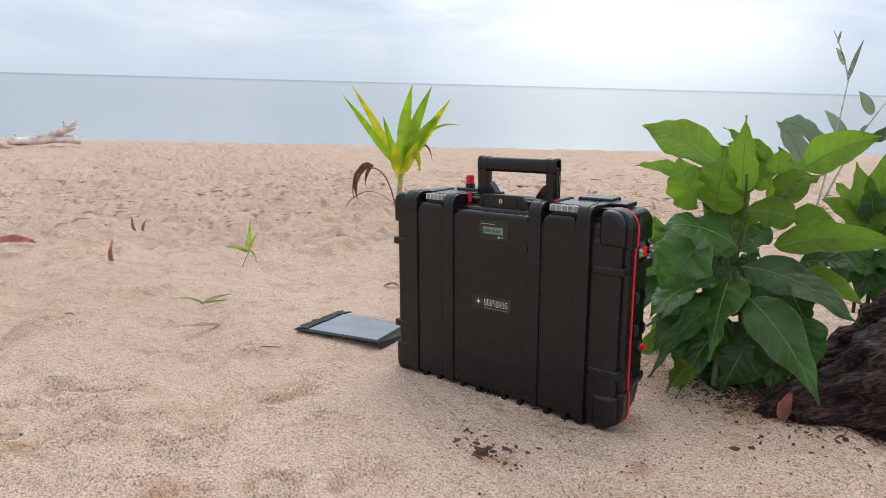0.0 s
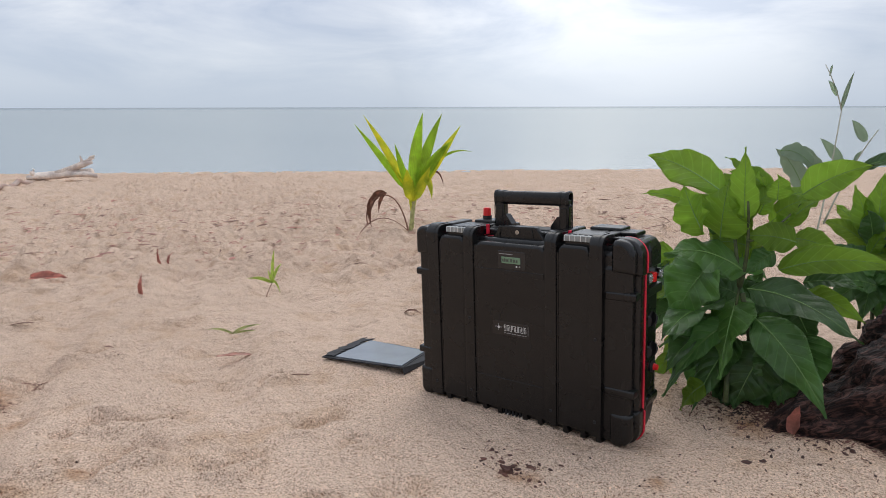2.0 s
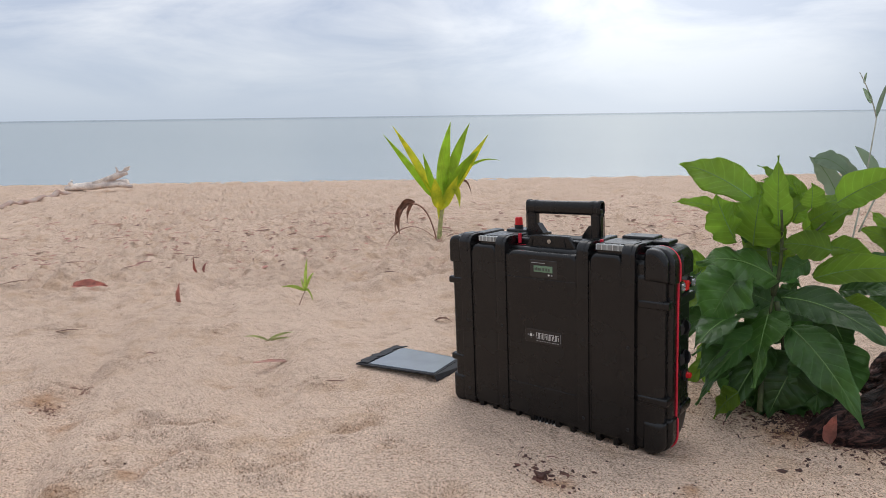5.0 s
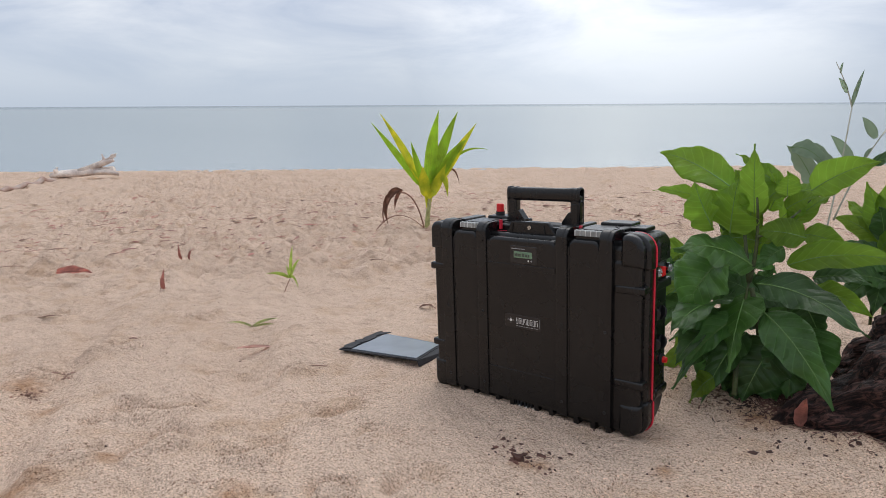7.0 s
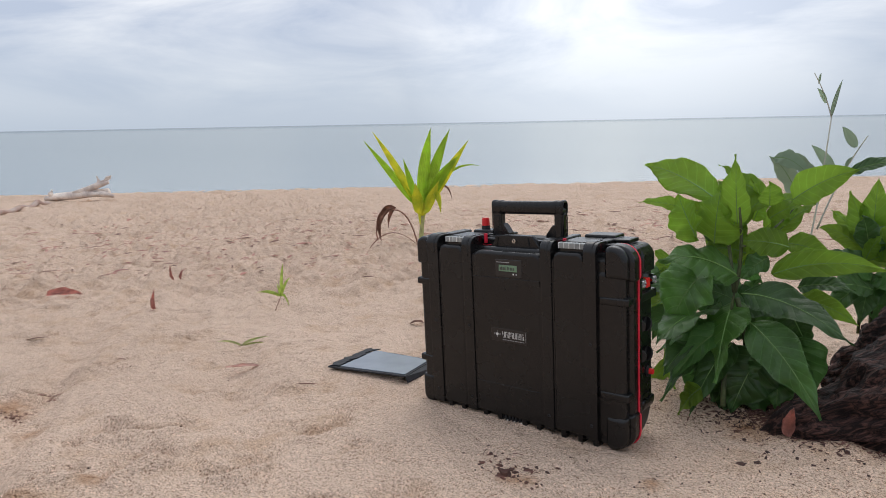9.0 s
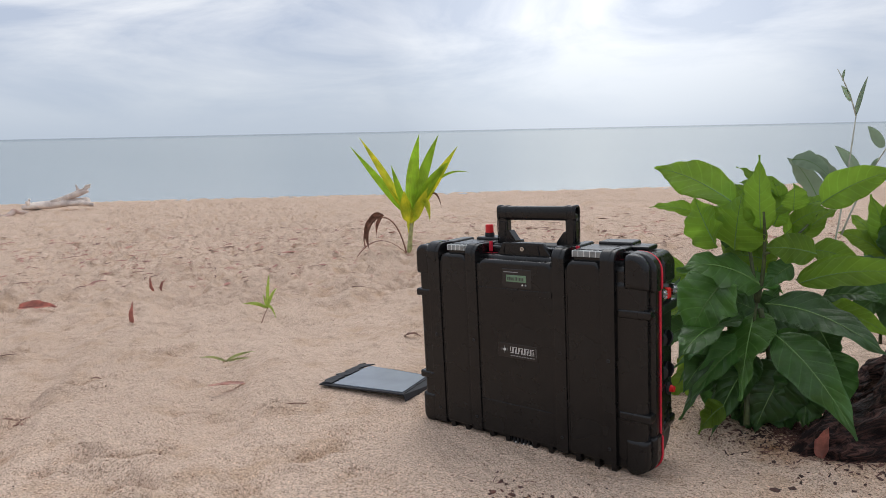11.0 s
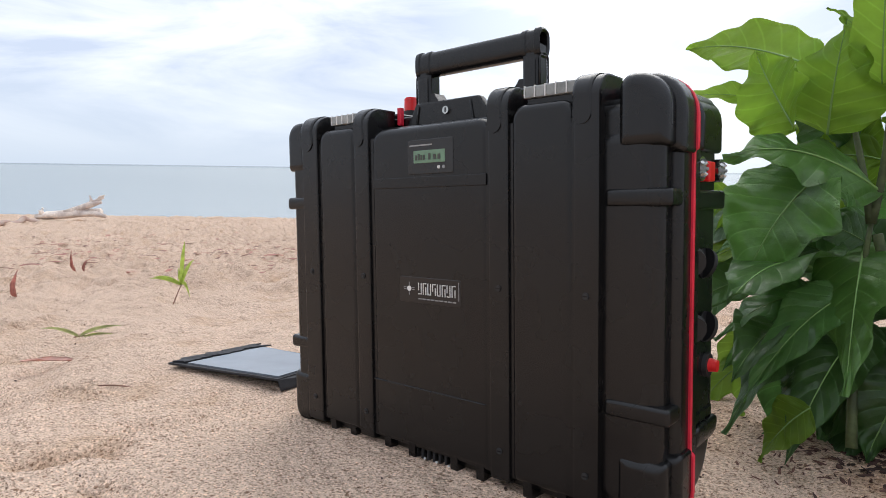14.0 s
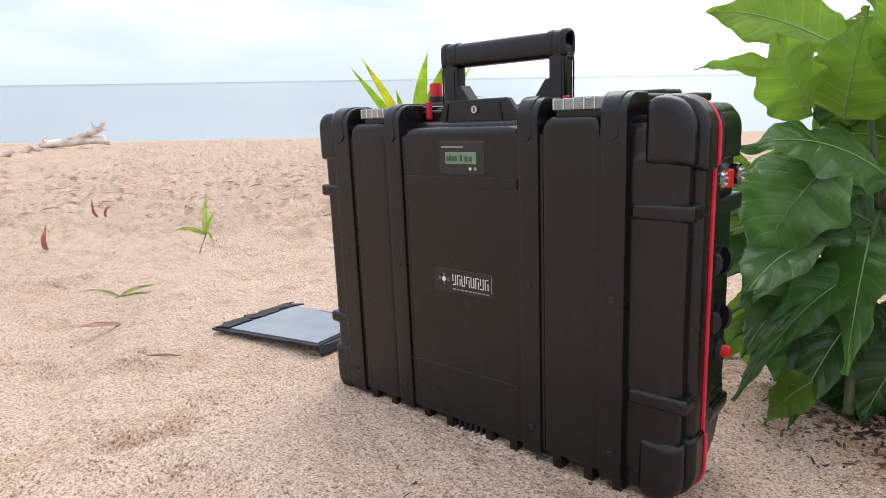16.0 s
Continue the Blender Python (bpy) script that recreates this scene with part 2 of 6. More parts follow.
def sea_material():
    m = bpy.data.materials.new("calm_sea")
    m.use_nodes = True
    n, l = m.node_tree.nodes, m.node_tree.links
    n.remove(n["Principled BSDF"])
    deep, shine, both = n.new("ShaderNodeBsdfDiffuse"), n.new("ShaderNodeBsdfGlossy"), n.new("ShaderNodeMixShader")
    shine.inputs["Color"].default_value, shine.inputs["Roughness"].default_value = (0.87, 0.88, 0.865, 1), 0.16
    both.inputs[0].default_value = 0.71
    l.new(deep.outputs[0], both.inputs[1])
    l.new(shine.outputs[0], both.inputs[2])
    l.new(both.outputs[0], n["Material Output"].inputs[0])
    tc, mp = n.new("ShaderNodeTexCoord"), n.new("ShaderNodeMapping")
    mp.inputs["Rotation"].default_value, mp.inputs["Scale"].default_value = (0, 0, radians(-41)), (0.35, 1.6, 1)
    l.new(tc.outputs["Object"], mp.inputs[0])
    wave, swell = n.new("ShaderNodeTexNoise"), n.new("ShaderNodeTexNoise")
    wave.inputs["Scale"].default_value, wave.inputs["Detail"].default_value = 1.6, 6.0
    swell.inputs["Scale"].default_value, swell.inputs["Detail"].default_value = 0.05, 4.0
    l.new(mp.outputs[0], wave.inputs["Vector"])
    l.new(mp.outputs[0], swell.inputs["Vector"])
    r = n.new("ShaderNodeValToRGB")
    r.color_ramp.elements[0].position, r.color_ramp.elements[0].color = 0.35, (0.155, 0.2, 0.215, 1)
    r.color_ramp.elements[1].position, r.color_ramp.elements[1].color = 0.65, (0.22, 0.265, 0.275, 1)
    l.new(swell.outputs["Fac"], r.inputs[0])
    l.new(r.outputs[0], deep.inputs["Color"])
    # the dimmer reflection of ruffled water far out, painted into the gloss colour
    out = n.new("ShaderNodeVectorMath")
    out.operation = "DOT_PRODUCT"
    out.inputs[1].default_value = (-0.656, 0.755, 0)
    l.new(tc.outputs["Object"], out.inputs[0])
    far_dim, sheen = n.new("ShaderNodeMapRange"), n.new("ShaderNodeMixRGB")
    far_dim.inputs["From Min"].default_value, far_dim.inputs["From Max"].default_value = 300, 800
    l.new(out.outputs["Value"], far_dim.inputs["Value"])
    l.new(far_dim.outputs[0], sheen.inputs["Fac"])
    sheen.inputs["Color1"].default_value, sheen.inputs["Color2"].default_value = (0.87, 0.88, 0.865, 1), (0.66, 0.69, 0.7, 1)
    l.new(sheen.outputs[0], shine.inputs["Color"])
    bp = n.new("ShaderNodeBump")
    bp.inputs["Strength"].default_value, bp.inputs["Distance"].default_value = 0.5, 0.08
    l.new(wave.outputs["Fac"], bp.inputs["Height"])
    l.new(bp.outputs[0], shine.inputs["Normal"])
    return m


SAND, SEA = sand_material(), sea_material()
PLASTIC = material("black_moulded_plastic", (0.0075, 0.0071, 0.0073), rough=0.27, vary=0.12, scale=14, bump=0.02, fine=900, fine_bump=0.08, spec=0.42)
PLASTIC_DARK = material("black_rubber", (0.016, 0.016, 0.017), rough=0.6, vary=0.2, scale=30, fine=700, fine_bump=0.1)
BEZEL = material("glossy_black_bezel", (0.018, 0.017, 0.017), rough=0.25, vary=0.05, fine_bump=0.0)
RED = material("red_rubber_seal", (0.72, 0.02, 0.05), rough=0.45, vary=0.12, scale=25)
RED_CAP = material("red_plastic", (0.75, 0.015, 0.018), rough=0.35, vary=0.05)
LATCH = material("cloudy_latch_plastic", (0.27, 0.28, 0.27), rough=0.35, vary=0.25, scale=60, fine=500)
LCD = material("lcd_glass", (0.15, 0.25, 0.16), rough=0.2, vary=0.1, scale=90)
LCD_INK = material("lcd_digit_ink", (0.05, 0.055, 0.045), rough=0.4, vary=0.05)
WHITE = material("white_print", (0.7, 0.7, 0.68), rough=0.6, vary=0.06)
GREY_PRINT = material("grey_print", (0.3, 0.3, 0.3), rough=0.6, vary=0.06)
LABEL = material("dark_label_sticker", (0.015, 0.012, 0.011), rough=0.3, vary=0.05)
CHROME = material("worn_chrome", (0.5, 0.5, 0.48), rough=0.2, metal=1.0, vary=0.1, scale=50)
LENS = material("clear_lens_plastic", (0.22, 0.235, 0.23), rough=0.06, vary=0.1, scale=80)
CELL = material("solar_cell_film", (0.19, 0.21, 0.24), rough=0.24, vary=0.12, scale=8, bump=0.02, fine=400, spec=0.8)
CELL_CLOTH = material("black_nylon_cloth", (0.022, 0.022, 0.026), rough=0.75, vary=0.3, scale=40, bump=0.4, fine=900, fine_bump=0.4)
# own green with light painted in: brighter for the crown, darker low and within
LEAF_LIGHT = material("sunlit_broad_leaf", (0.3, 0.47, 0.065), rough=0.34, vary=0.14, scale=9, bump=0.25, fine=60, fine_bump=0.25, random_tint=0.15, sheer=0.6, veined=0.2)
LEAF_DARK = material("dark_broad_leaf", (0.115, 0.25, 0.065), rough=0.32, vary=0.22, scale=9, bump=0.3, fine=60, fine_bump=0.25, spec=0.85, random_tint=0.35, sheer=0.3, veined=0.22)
LEAF_MID = material("lit_broad_leaf", (0.16, 0.33, 0.075), rough=0.31, vary=0.22, scale=9, bump=0.3, fine=60, fine_bump=0.25, spec=0.85, random_tint=0.2, sheer=0.3, veined=0.25)
LEAF_GREY = material("pale_leaf_underside", (0.4, 0.5, 0.36), rough=0.5, vary=0.07, scale=12, random_tint=0.15, sheer=0.55)
VEIN = material("pale_leaf_vein", (0.2, 0.34, 0.1), rough=0.5, vary=0.1)
WEED_STEM = material("pale_weed_stem", (0.5, 0.5, 0.42), rough=0.7, vary=0.2, scale=60)
STEM = material("green_brown_stem", (0.075, 0.095, 0.035), rough=0.7, vary=0.4, scale=40, bump=0.4)
PALM_GREEN = material("young_palm_leaf", (0.48, 0.68, 0.07), rough=0.42, vary=0.2, scale=10, fine=150, random_tint=0.12, sheer=0.5)
PALM_YELLOW = material("yellowing_palm_leaf", (0.85, 0.75, 0.08), rough=0.45, vary=0.25, scale=10, fine=150, second=(0.52, 0.64, 0.06), sheer=0.45)
DRY = material("dry_brown_leaf", (0.28, 0.15, 0.105), rough=0.75, vary=0.35, scale=30, bump=0.4, fine=200, fine_bump=0.3, random_tint=0.2)
PINK = material("faded_pink_leaf_strip", (0.7, 0.42, 0.34), rough=0.7, vary=0.25, scale=30, bump=0.2)
RUST = material("red_brown_fallen_leaf", (0.55, 0.25, 0.2), rough=0.65, vary=0.3, scale=30, bump=0.3, random_tint=0.15, sheer=0.35)
SCRAP = material("faded_leaf_scrap", (0.42, 0.2, 0.155), rough=0.8, vary=0.4, scale=3, bump=0.3)
OLIVE = material("wilted_olive_leaf", (0.46, 0.47, 0.2), rough=0.6, vary=0.3, scale=40, sheer=0.2)
MOULD = material("red_brown_leaf_mould", (0.13, 0.06, 0.045), rough=0.9, vary=0.6, scale=14, bump=0.5, second=(0.04, 0.02, 0.016))
ORANGE = material("orange_fallen_leaf", (0.62, 0.2, 0.05), rough=0.6, vary=0.25, scale=30)
SHOOT = material("fresh_seedling_leaf", (0.55, 0.66, 0.17), rough=0.5, vary=0.2, scale=60, sheer=0.5)


def grained_wood(name, light, dark, grain, across=42.0, along=2.5, relief_depth=0.012):
    """Fibrous wood whose furrows run along grain."""
    m = bpy.data.materials.new(name)
    m.use_nodes = True
    n, l = m.node_tree.nodes, m.node_tree.links
    b = n["Principled BSDF"]
    b.inputs["Roughness"].default_value = 0.6
    b.inputs["Specular IOR Level"].default_value = 0.3
    tc, turn, mp = n.new("ShaderNodeTexCoord"), n.new("ShaderNodeMapping"), n.new("ShaderNodeMapping")
    e = Vector(grain).to_track_quat("X", "Z").inverted().to_euler()
    turn.inputs["Rotation"].default_value = e
    mp.inputs["Scale"].default_value = (along, across, across)
    l.new(tc.outputs["Object"], turn.inputs[0])
    l.new(turn.outputs[0], mp.inputs[0])
    fibre, stain = n.new("ShaderNodeTexNoise"), n.new("ShaderNodeTexNoise")
    fibre.inputs["Scale"].default_value, fibre.inputs["Detail"].default_value, fibre.inputs["Distortion"].default_value = 1.0, 8.0, 0.7
    fibre.inputs["Roughness"].default_value = 0.65
    stain.inputs["Scale"].default_value, stain.inputs["Detail"].default_value = 7.0, 5.0
    l.new(mp.outputs[0], fibre.inputs["Vector"])
    l.new(tc.outputs["Object"], stain.inputs["Vector"])
    r = n.new("ShaderNodeValToRGB")
    r.color_ramp.elements[0].position, r.color_ramp.elements[0].color = 0.46, (*dark, 1)
    r.color_ramp.elements[1].position, r.color_ramp.elements[1].color = 0.7, (*light, 1)
    l.new(fibre.outputs["Fac"], r.inputs[0])
    mx, mr = n.new("ShaderNodeMixRGB"), n.new("ShaderNodeMapRange")
    mx.blend_type = "MULTIPLY"
    mx.inputs["Fac"].default_value = 1.0
    mr.inputs["From Min"].default_value, mr.inputs["From Max"].default_value = 0.3, 0.7
    mr.inputs["To Min"].default_value, mr.inputs["To Max"].default_value = 0.45, 1.2
    l.new(stain.outputs["Fac"], mr.inputs["Value"])
    l.new(r.outputs[0], mx.inputs["Color1"])
    l.new(mr.outputs[0], mx.inputs["Color2"])
    l.new(mx.outputs[0], b.inputs["Base Color"])
    bp = n.new("ShaderNodeBump")
    bp.inputs["Strength"].default_value, bp.inputs["Distance"].default_value = 1.0, relief_depth
    l.new(fibre.outputs["Fac"], bp.inputs["Height"])
    l.new(bp.outputs[0], b.inputs["Normal"])
    return m


BARK = grained_wood("weathered_dark_wood", (0.27, 0.13, 0.105), (0.018, 0.009, 0.008), (0.72, 0.6, 0.35), 120.0, 11.0, 0.02)
DRIFT = material("bleached_driftwood", (0.74, 0.65, 0.57), rough=0.85, vary=0.35, scale=4, bump=0.6, fine=40, fine_bump=0.6, second=(0.55, 0.45, 0.4))
BRANCH = material("wet_brown_branch", (0.3, 0.19, 0.15), rough=0.8, vary=0.4, scale=3, bump=0.6, fine=40, fine_bump=0.6, second=(0.5, 0.4, 0.34))
CRUMB = material("dark_bark_crumb", (0.07, 0.035, 0.027), rough=0.9, vary=0.4, scale=60, bump=0.6)


# ---- building helpers ----
def part(name, bm, mat, parent=None, label="", smooth=None):
    """One mesh object from a bmesh, under a thing or a part."""
    me = bpy.data.meshes.new(name)
    bmesh.ops.recalc_face_normals(bm, faces=bm.faces)
    bm.to_mesh(me)
    bm.free()
    me.materials.append(mat)
    ob = new(name, me)
    if smooth is not None:
        me.shade_smooth() if smooth >= 180 else me.set_sharp_from_angle(angle=radians(smooth))
        if smooth < 180:
            me.polygons.foreach_set("use_smooth", [True] * len(me.polygons))
            even = ob.modifiers.new("even_normals", "WEIGHTED_NORMAL")
            even.keep_sharp, even.weight = True, 90
    if parent:
        ob.parent = parent
    if label:
        tagged(ob, label)
    return ob


def thing(name, label, category, at=None, group="", kind=""):
    ob = new(name)
    ob.empty_display_size = 0.05
    if at is not None:
        ob.matrix_world = at
    return tagged(ob, label, category, group, kind)


def box(x0, x1, y0, y1, z0, z1, bevel=0.002, seg=2, bm=None):
    """A box with rounded edges, added to bm."""
    bm = bm or bmesh.new()
    m = Matrix.LocRotScale(((x0 + x1) / 2, (y0 + y1) / 2, (z0 + z1) / 2), None, (abs(x1 - x0), abs(y1 - y0), abs(z1 - z0)))
    vs = bmesh.ops.create_cube(bm, size=1, matrix=m)["verts"]
    if bevel:
        es = list({e for v in vs for e in v.link_edges})
        bmesh.ops.bevel(bm, geom=es, offset=bevel, segments=seg, profile=0.5, affect="EDGES", clamp_overlap=True)
    return bm


def rounded(x0, x1, z0, z1, radii, n=6):
    """The outline of a plate in x and z, with its own radius at each corner: lower left, lower right, upper right, upper left."""
    pts = []
    most = min(x1 - x0, z1 - z0)
    radii = [min(r, max(most / 2, most - 0.0045)) for r in radii]
    for k, (cx, cz) in enumerate(((x0, z0), (x1, z0), (x1, z1), (x0, z1))):
        r = radii[k]
        ox, oz = cx + r * (1 if cx == x0 else -1), cz + r * (1 if cz == z0 else -1)
        for i in range(n + 1):
            w = math.pi * (1 + k / 2) + math.pi / 2 * i / n
            pts.append((ox + r * math.cos(w), oz + r * math.sin(w)))
    return pts


def pad(x0, x1, y0, y1, z0, z1, radii, edge, seg=5):
    """A plate standing in the xz plane whose front edge is rounded over by edge all the way round."""
    bm = bmesh.new()
    flat = edge + min(0.0015, (x1 - x0) * 0.05)
    rings = [[bm.verts.new((x, y0, z)) for x, z in rounded(x0 + flat, x1 - flat, z0 + flat, z1 - flat, [max(min(0.004, r), r - flat * 0.8) for r in radii])]]
    for k in range(seg + 1):
        w = math.pi / 2 * k / seg
        d = edge * (1 - math.sin(w))
        out = rounded(x0 + d, x1 - d, z0 + d, z1 - d, [max(min(0.004, r), r - d * 0.8) for r in radii])
        rings.append([bm.verts.new((x, y0 + edge * (1 - math.cos(w)), z)) for x, z in out])
    rings.append([bm.verts.new((x, y1, z)) for x, z in rounded(x0, x1, z0, z1, radii)])
    n = len(rings[0])
    for r0, r1 in zip(rings, rings[1:]):
        for k in range(n):
            bm.faces.new((r0[k], r0[(k + 1) % n], r1[(k + 1) % n], r1[k]))
    bm.faces.new(rings[0])
    bm.faces.new(rings[-1])
    return bm


def shell(x0, x1, y0, y1, z0, z1, corner, edge, seg=5):
    """A slab standing in the xz plane, with large rounded corners and a softened front edge."""
    return pad(x0, x1, y0, y1, z0, z1, (corner,) * 4, edge, min(seg, 5))


def guard(x0, x1, y0, y1, z0, z1, corner, edge, right, top):
    """A corner block: its outer corner follows the case's rounding, the rest is softened."""
    outer = (2 if right else 3) if top else (1 if right else 0)
    inner = (3 if right else 2) if top else (0 if right else 1)
    radii = [0.004] * 4
    radii[outer], radii[inner] = corner, 0.014
    return pad(x0, x1, y0, y1, z0, z1, radii, edge)


def rod(p, q, r0, r1=None, sides=12, bm=None, cap=True):
    """A straight tapered rod from p to q."""
    bm = bm or bmesh.new()
    p, q = Vector(p), Vector(q)
    d = q - p
    m = Matrix.Translation((p + q) / 2) @ d.to_track_quat("Z", "Y").to_matrix().to_4x4()
    bmesh.ops.create_cone(bm, cap_ends=cap, segments=sides, radius1=r0, radius2=r0 if r1 is None else r1, depth=d.length, matrix=m)
    return bm


def tube(points, radii, sides=8, bm=None, wobble=0.0, flat=1.0):
    """A round limb through points, with its own radius at each."""
    bm = bm or bmesh.new()
    pts = [Vector(p) for p in points]
    rings = []
    side = Vector((0.3, 0.2, 1)).normalized()
    for i, p in enumerate(pts):
        d = (pts[min(i + 1, len(pts) - 1)] - pts[max(i - 1, 0)]).normalized()
        a = side.cross(d)
        a = a.normalized() if a.length > 1e-3 else Vector((1, 0, 0)).cross(d).normalized()
        b = d.cross(a)
        ring = []
        for k in range(sides):
            w = 2 * math.pi * k / sides
            o = a * math.cos(w) + b * math.sin(w) * flat
            r = radii[i] * (1 + wobble * (noise.noise(p * 5 + o * 1.5) + 0.5 * noise.noise(p * 14 + o * 4)))
            ring.append(bm.verts.new(p + o * r))
        rings.append(ring)
    for r0, r1 in zip(rings, rings[1:]):
        for k in range(sides):
            bm.faces.new((r0[k], r0[(k + 1) % sides], r1[(k + 1) % sides], r1[k]))
    bm.faces.new(rings[0])
    bm.faces.new(rings[-1])
    return bm


def bend(p, mid, q, n):
    """Points along the curve from p to q that is drawn towards mid."""
    p, mid, q = Vector(p), Vector(mid), Vector(q)
    return [p * (1 - s) ** 2 + mid * 2 * s * (1 - s) + q * s * s for s in (i / n for i in range(n + 1))]


def blade(points, width, face, shape, fold=0.25, wave=0.0, across=6, thick=0.0006, seed=0, twist=0.0):
    """A leaf blade along points: face is the way it looks, shape(s) its relative width, fold how far its halves rise."""
    bm = bmesh.new()
    face = Vector(face).normalized()
    uv = bm.loops.layers.uv.new("UVMap")
    where = {}
    rows = []
    n = len(points) - 1
    for i, p in enumerate(points):
        d = (points[min(i + 1, n)] - points[max(i - 1, 0)]).normalized()
        side = d.cross(Matrix.Rotation(twist * (i / n - 0.3), 3, d) @ face)
        side = side.normalized() if side.length > 1e-3 else Vector((1, 0, 0))
        up = side.cross(d)
        s = i / n
        w = width / 2 * max(shape(s), 0.012)
        row = []
        for k in range(across + 1):
            a = 2 * k / across - 1
            ripple = wave * width * abs(a) ** 1.5 * (math.sin(s * 15 + (1.3 if a > 0 else 0) + seed * 2.1) + 0.6 * math.sin(s * 29 + seed + a))
            quilt = 0.013 * width * abs(math.sin(s * 19 - abs(a) * 3.2)) * (1 - abs(a) ** 3) * min(1, abs(a) * 5) * 2 if wave else 0
            edge = 1 + (0.05 * math.sin(s * 17 + seed * 1.7 + (2 if a > 0 else 0)) if wave else 0)
            row.append(bm.verts.new(p + side * w * a * edge + up * (fold * w * abs(a) + ripple + quilt)))
            where[row[-1]] = (s, (a + 1) / 2)
        rows.append(row)
    for r0, r1 in zip(rows, rows[1:]):
        for k in range(across):
            bm.faces.new((r0[k], r0[k + 1], r1[k + 1], r1[k]))
    for f in bm.faces:
        f.smooth = True
        for loop in f.loops:
            loop[uv].uv = where[loop.vert]
    bmesh.ops.solidify(bm, geom=list(bm.faces), thickness=thick)
    return bm


def ovate(s):
    return (s ** 0.65 * max(0.0, 1 - s) ** 1.22) / 0.298


def lance(s):
    return max(0.0, math.sin(math.pi * min(1, s * 0.97 + 0.03) ** 0.62)) ** 0.9


# ---- ground, sea ----
LEVELS = ((-4000, 40.0), (-40, 0.9), (-2, 0.132), (0, 0.022), (2, -0.098), (4, -0.36), (6, -0.53), (9, -0.70), (13, -0.87), (16, -0.97), (20, -1.3), (60, -6), (5000, -60))
SEA_LEVEL = -0.965


def step(a, b, x):
    s = min(1, max(0, (x - a) / (b - a)))
    return s * s * (3 - 2 * s)


def beach(x, y):
    """The sand's height without its small relief."""
    u, v = -0.656 * x + 0.755 * y, 0.755 * x + 0.656 * y
    z = LEVELS[-1][1]
    for (u0, z0), (u1, z1) in zip(LEVELS, LEVELS[1:]):
        if u < u1:
            z = z0 + (z1 - z0) * (u - u0) / (u1 - u0)
            break
    # the sand is pressed down under the case
    dx, dy = max(0.0, -x, x - 0.6), max(0.0, -y, y - 0.19)
    z -= 0.015 * math.exp(-(dx * dx + dy * dy) / 0.03)
    return z + 0.0207 * max(-6, min(6, v)) * min(1, max(0, (9 - u) / 7))


DRAGS = (
    # where feet and branches were dragged: from, to
    (-0.56, -0.33, -0.50, -0.21),
    (-0.43, -0.62, -0.36, -0.49),
    (-0.48, -0.69, -0.55, -0.58),
    (-0.07, -0.59, -0.01, -0.48),
    (-0.12, -0.20, -0.02, -0.04),
    (0.29, -0.46, 0.34, -0.39),
    (0.19, -0.57, 0.23, -0.50),
    (-1.07, -0.69, -1.02, -0.57),
    (-1.12, -0.47, -1.03, -0.30),
    (0.59, -0.23, 0.65, -0.18),
    (-0.36, -0.86, -0.30, -0.76),
    (-0.27, -0.70, -0.22, -0.59),
    (-0.39, -0.21, -0.34, -0.12),
    (0.09, -0.35, 0.16, -0.26),
    (-1.81, -0.48, -1.68, -0.32),
    (-1.20, -0.06, -1.15, 0.05),
    (-0.08, -0.34, -0.00, -0.26),
)


def drags(x, y):
    z = 0.0
    for k, (ax, ay, bx, by) in enumerate(DRAGS):
        dx, dy = bx - ax, by - ay
        n = math.hypot(dx, dy)
        s = ((x - ax) * dx + (y - ay) * dy) / (n * n)
        if -0.5 < s < 1.5:
            d = ((x - ax) * dy - (y - ay) * dx) / n + 0.02 * math.sin(s * 5 + k)
            w = 0.02 + 0.006 * (k % 3)
            fade = step(-0.25, 0.15, s) * (1 - step(0.8, 1.25, s))
            z += fade * (-0.036 * math.exp(-(d / w) ** 2) + 0.018 * math.exp(-((d - 2.0 * w) / w) ** 2))
    return z


def relief(x, y):
    """Scuffs, footprints and drifts of the sand."""
    u = -0.656 * x + 0.755 * y
    far = step(0.4, 2.6, u)
    calm = step(0.0, 0.45, math.hypot(x - 0.3, y - 0.1) - 0.35)
    p = Vector((x, y, 0))
    near = 0.011 * noise.noise(p * 2.6) + 0.008 * noise.noise(p * 7.0 + Vector((3, 1, 0))) + 0.007 * noise.noise(p * 16) + 0.0035 * noise.noise(p * 34)
    # low drag marks that run along the beach
    t = 0.52 * x + 0.85 * y
    near += -0.03 * max(0.0, noise.noise(Vector((t * 5.5, (0.85 * x - 0.52 * y) * 1.3, 4.0)))) ** 1.2 * 1.6
    tread = 0.03 * noise.noise(p * 2.9 + Vector((7, 0, 0))) + 0.035 * noise.noise(p * 6.2) + 0.032 * noise.noise(p * 11) + 0.016 * noise.noise(p * 22)
    fade = 1 - step(14, 17, u)
    if u < 3:
        near += drags(x, y)
    near *= 0.15 + 0.85 * step(0.0, 0.16, math.hypot(x + 0.26, y - 0.12) - 0.2)
    return (near * 1.25 * (1 - far) * (0.35 + 0.65 * calm) + tread * far * 1.7) * fade


def ground_at(x, y):
    return beach(x, y) + relief(x, y)


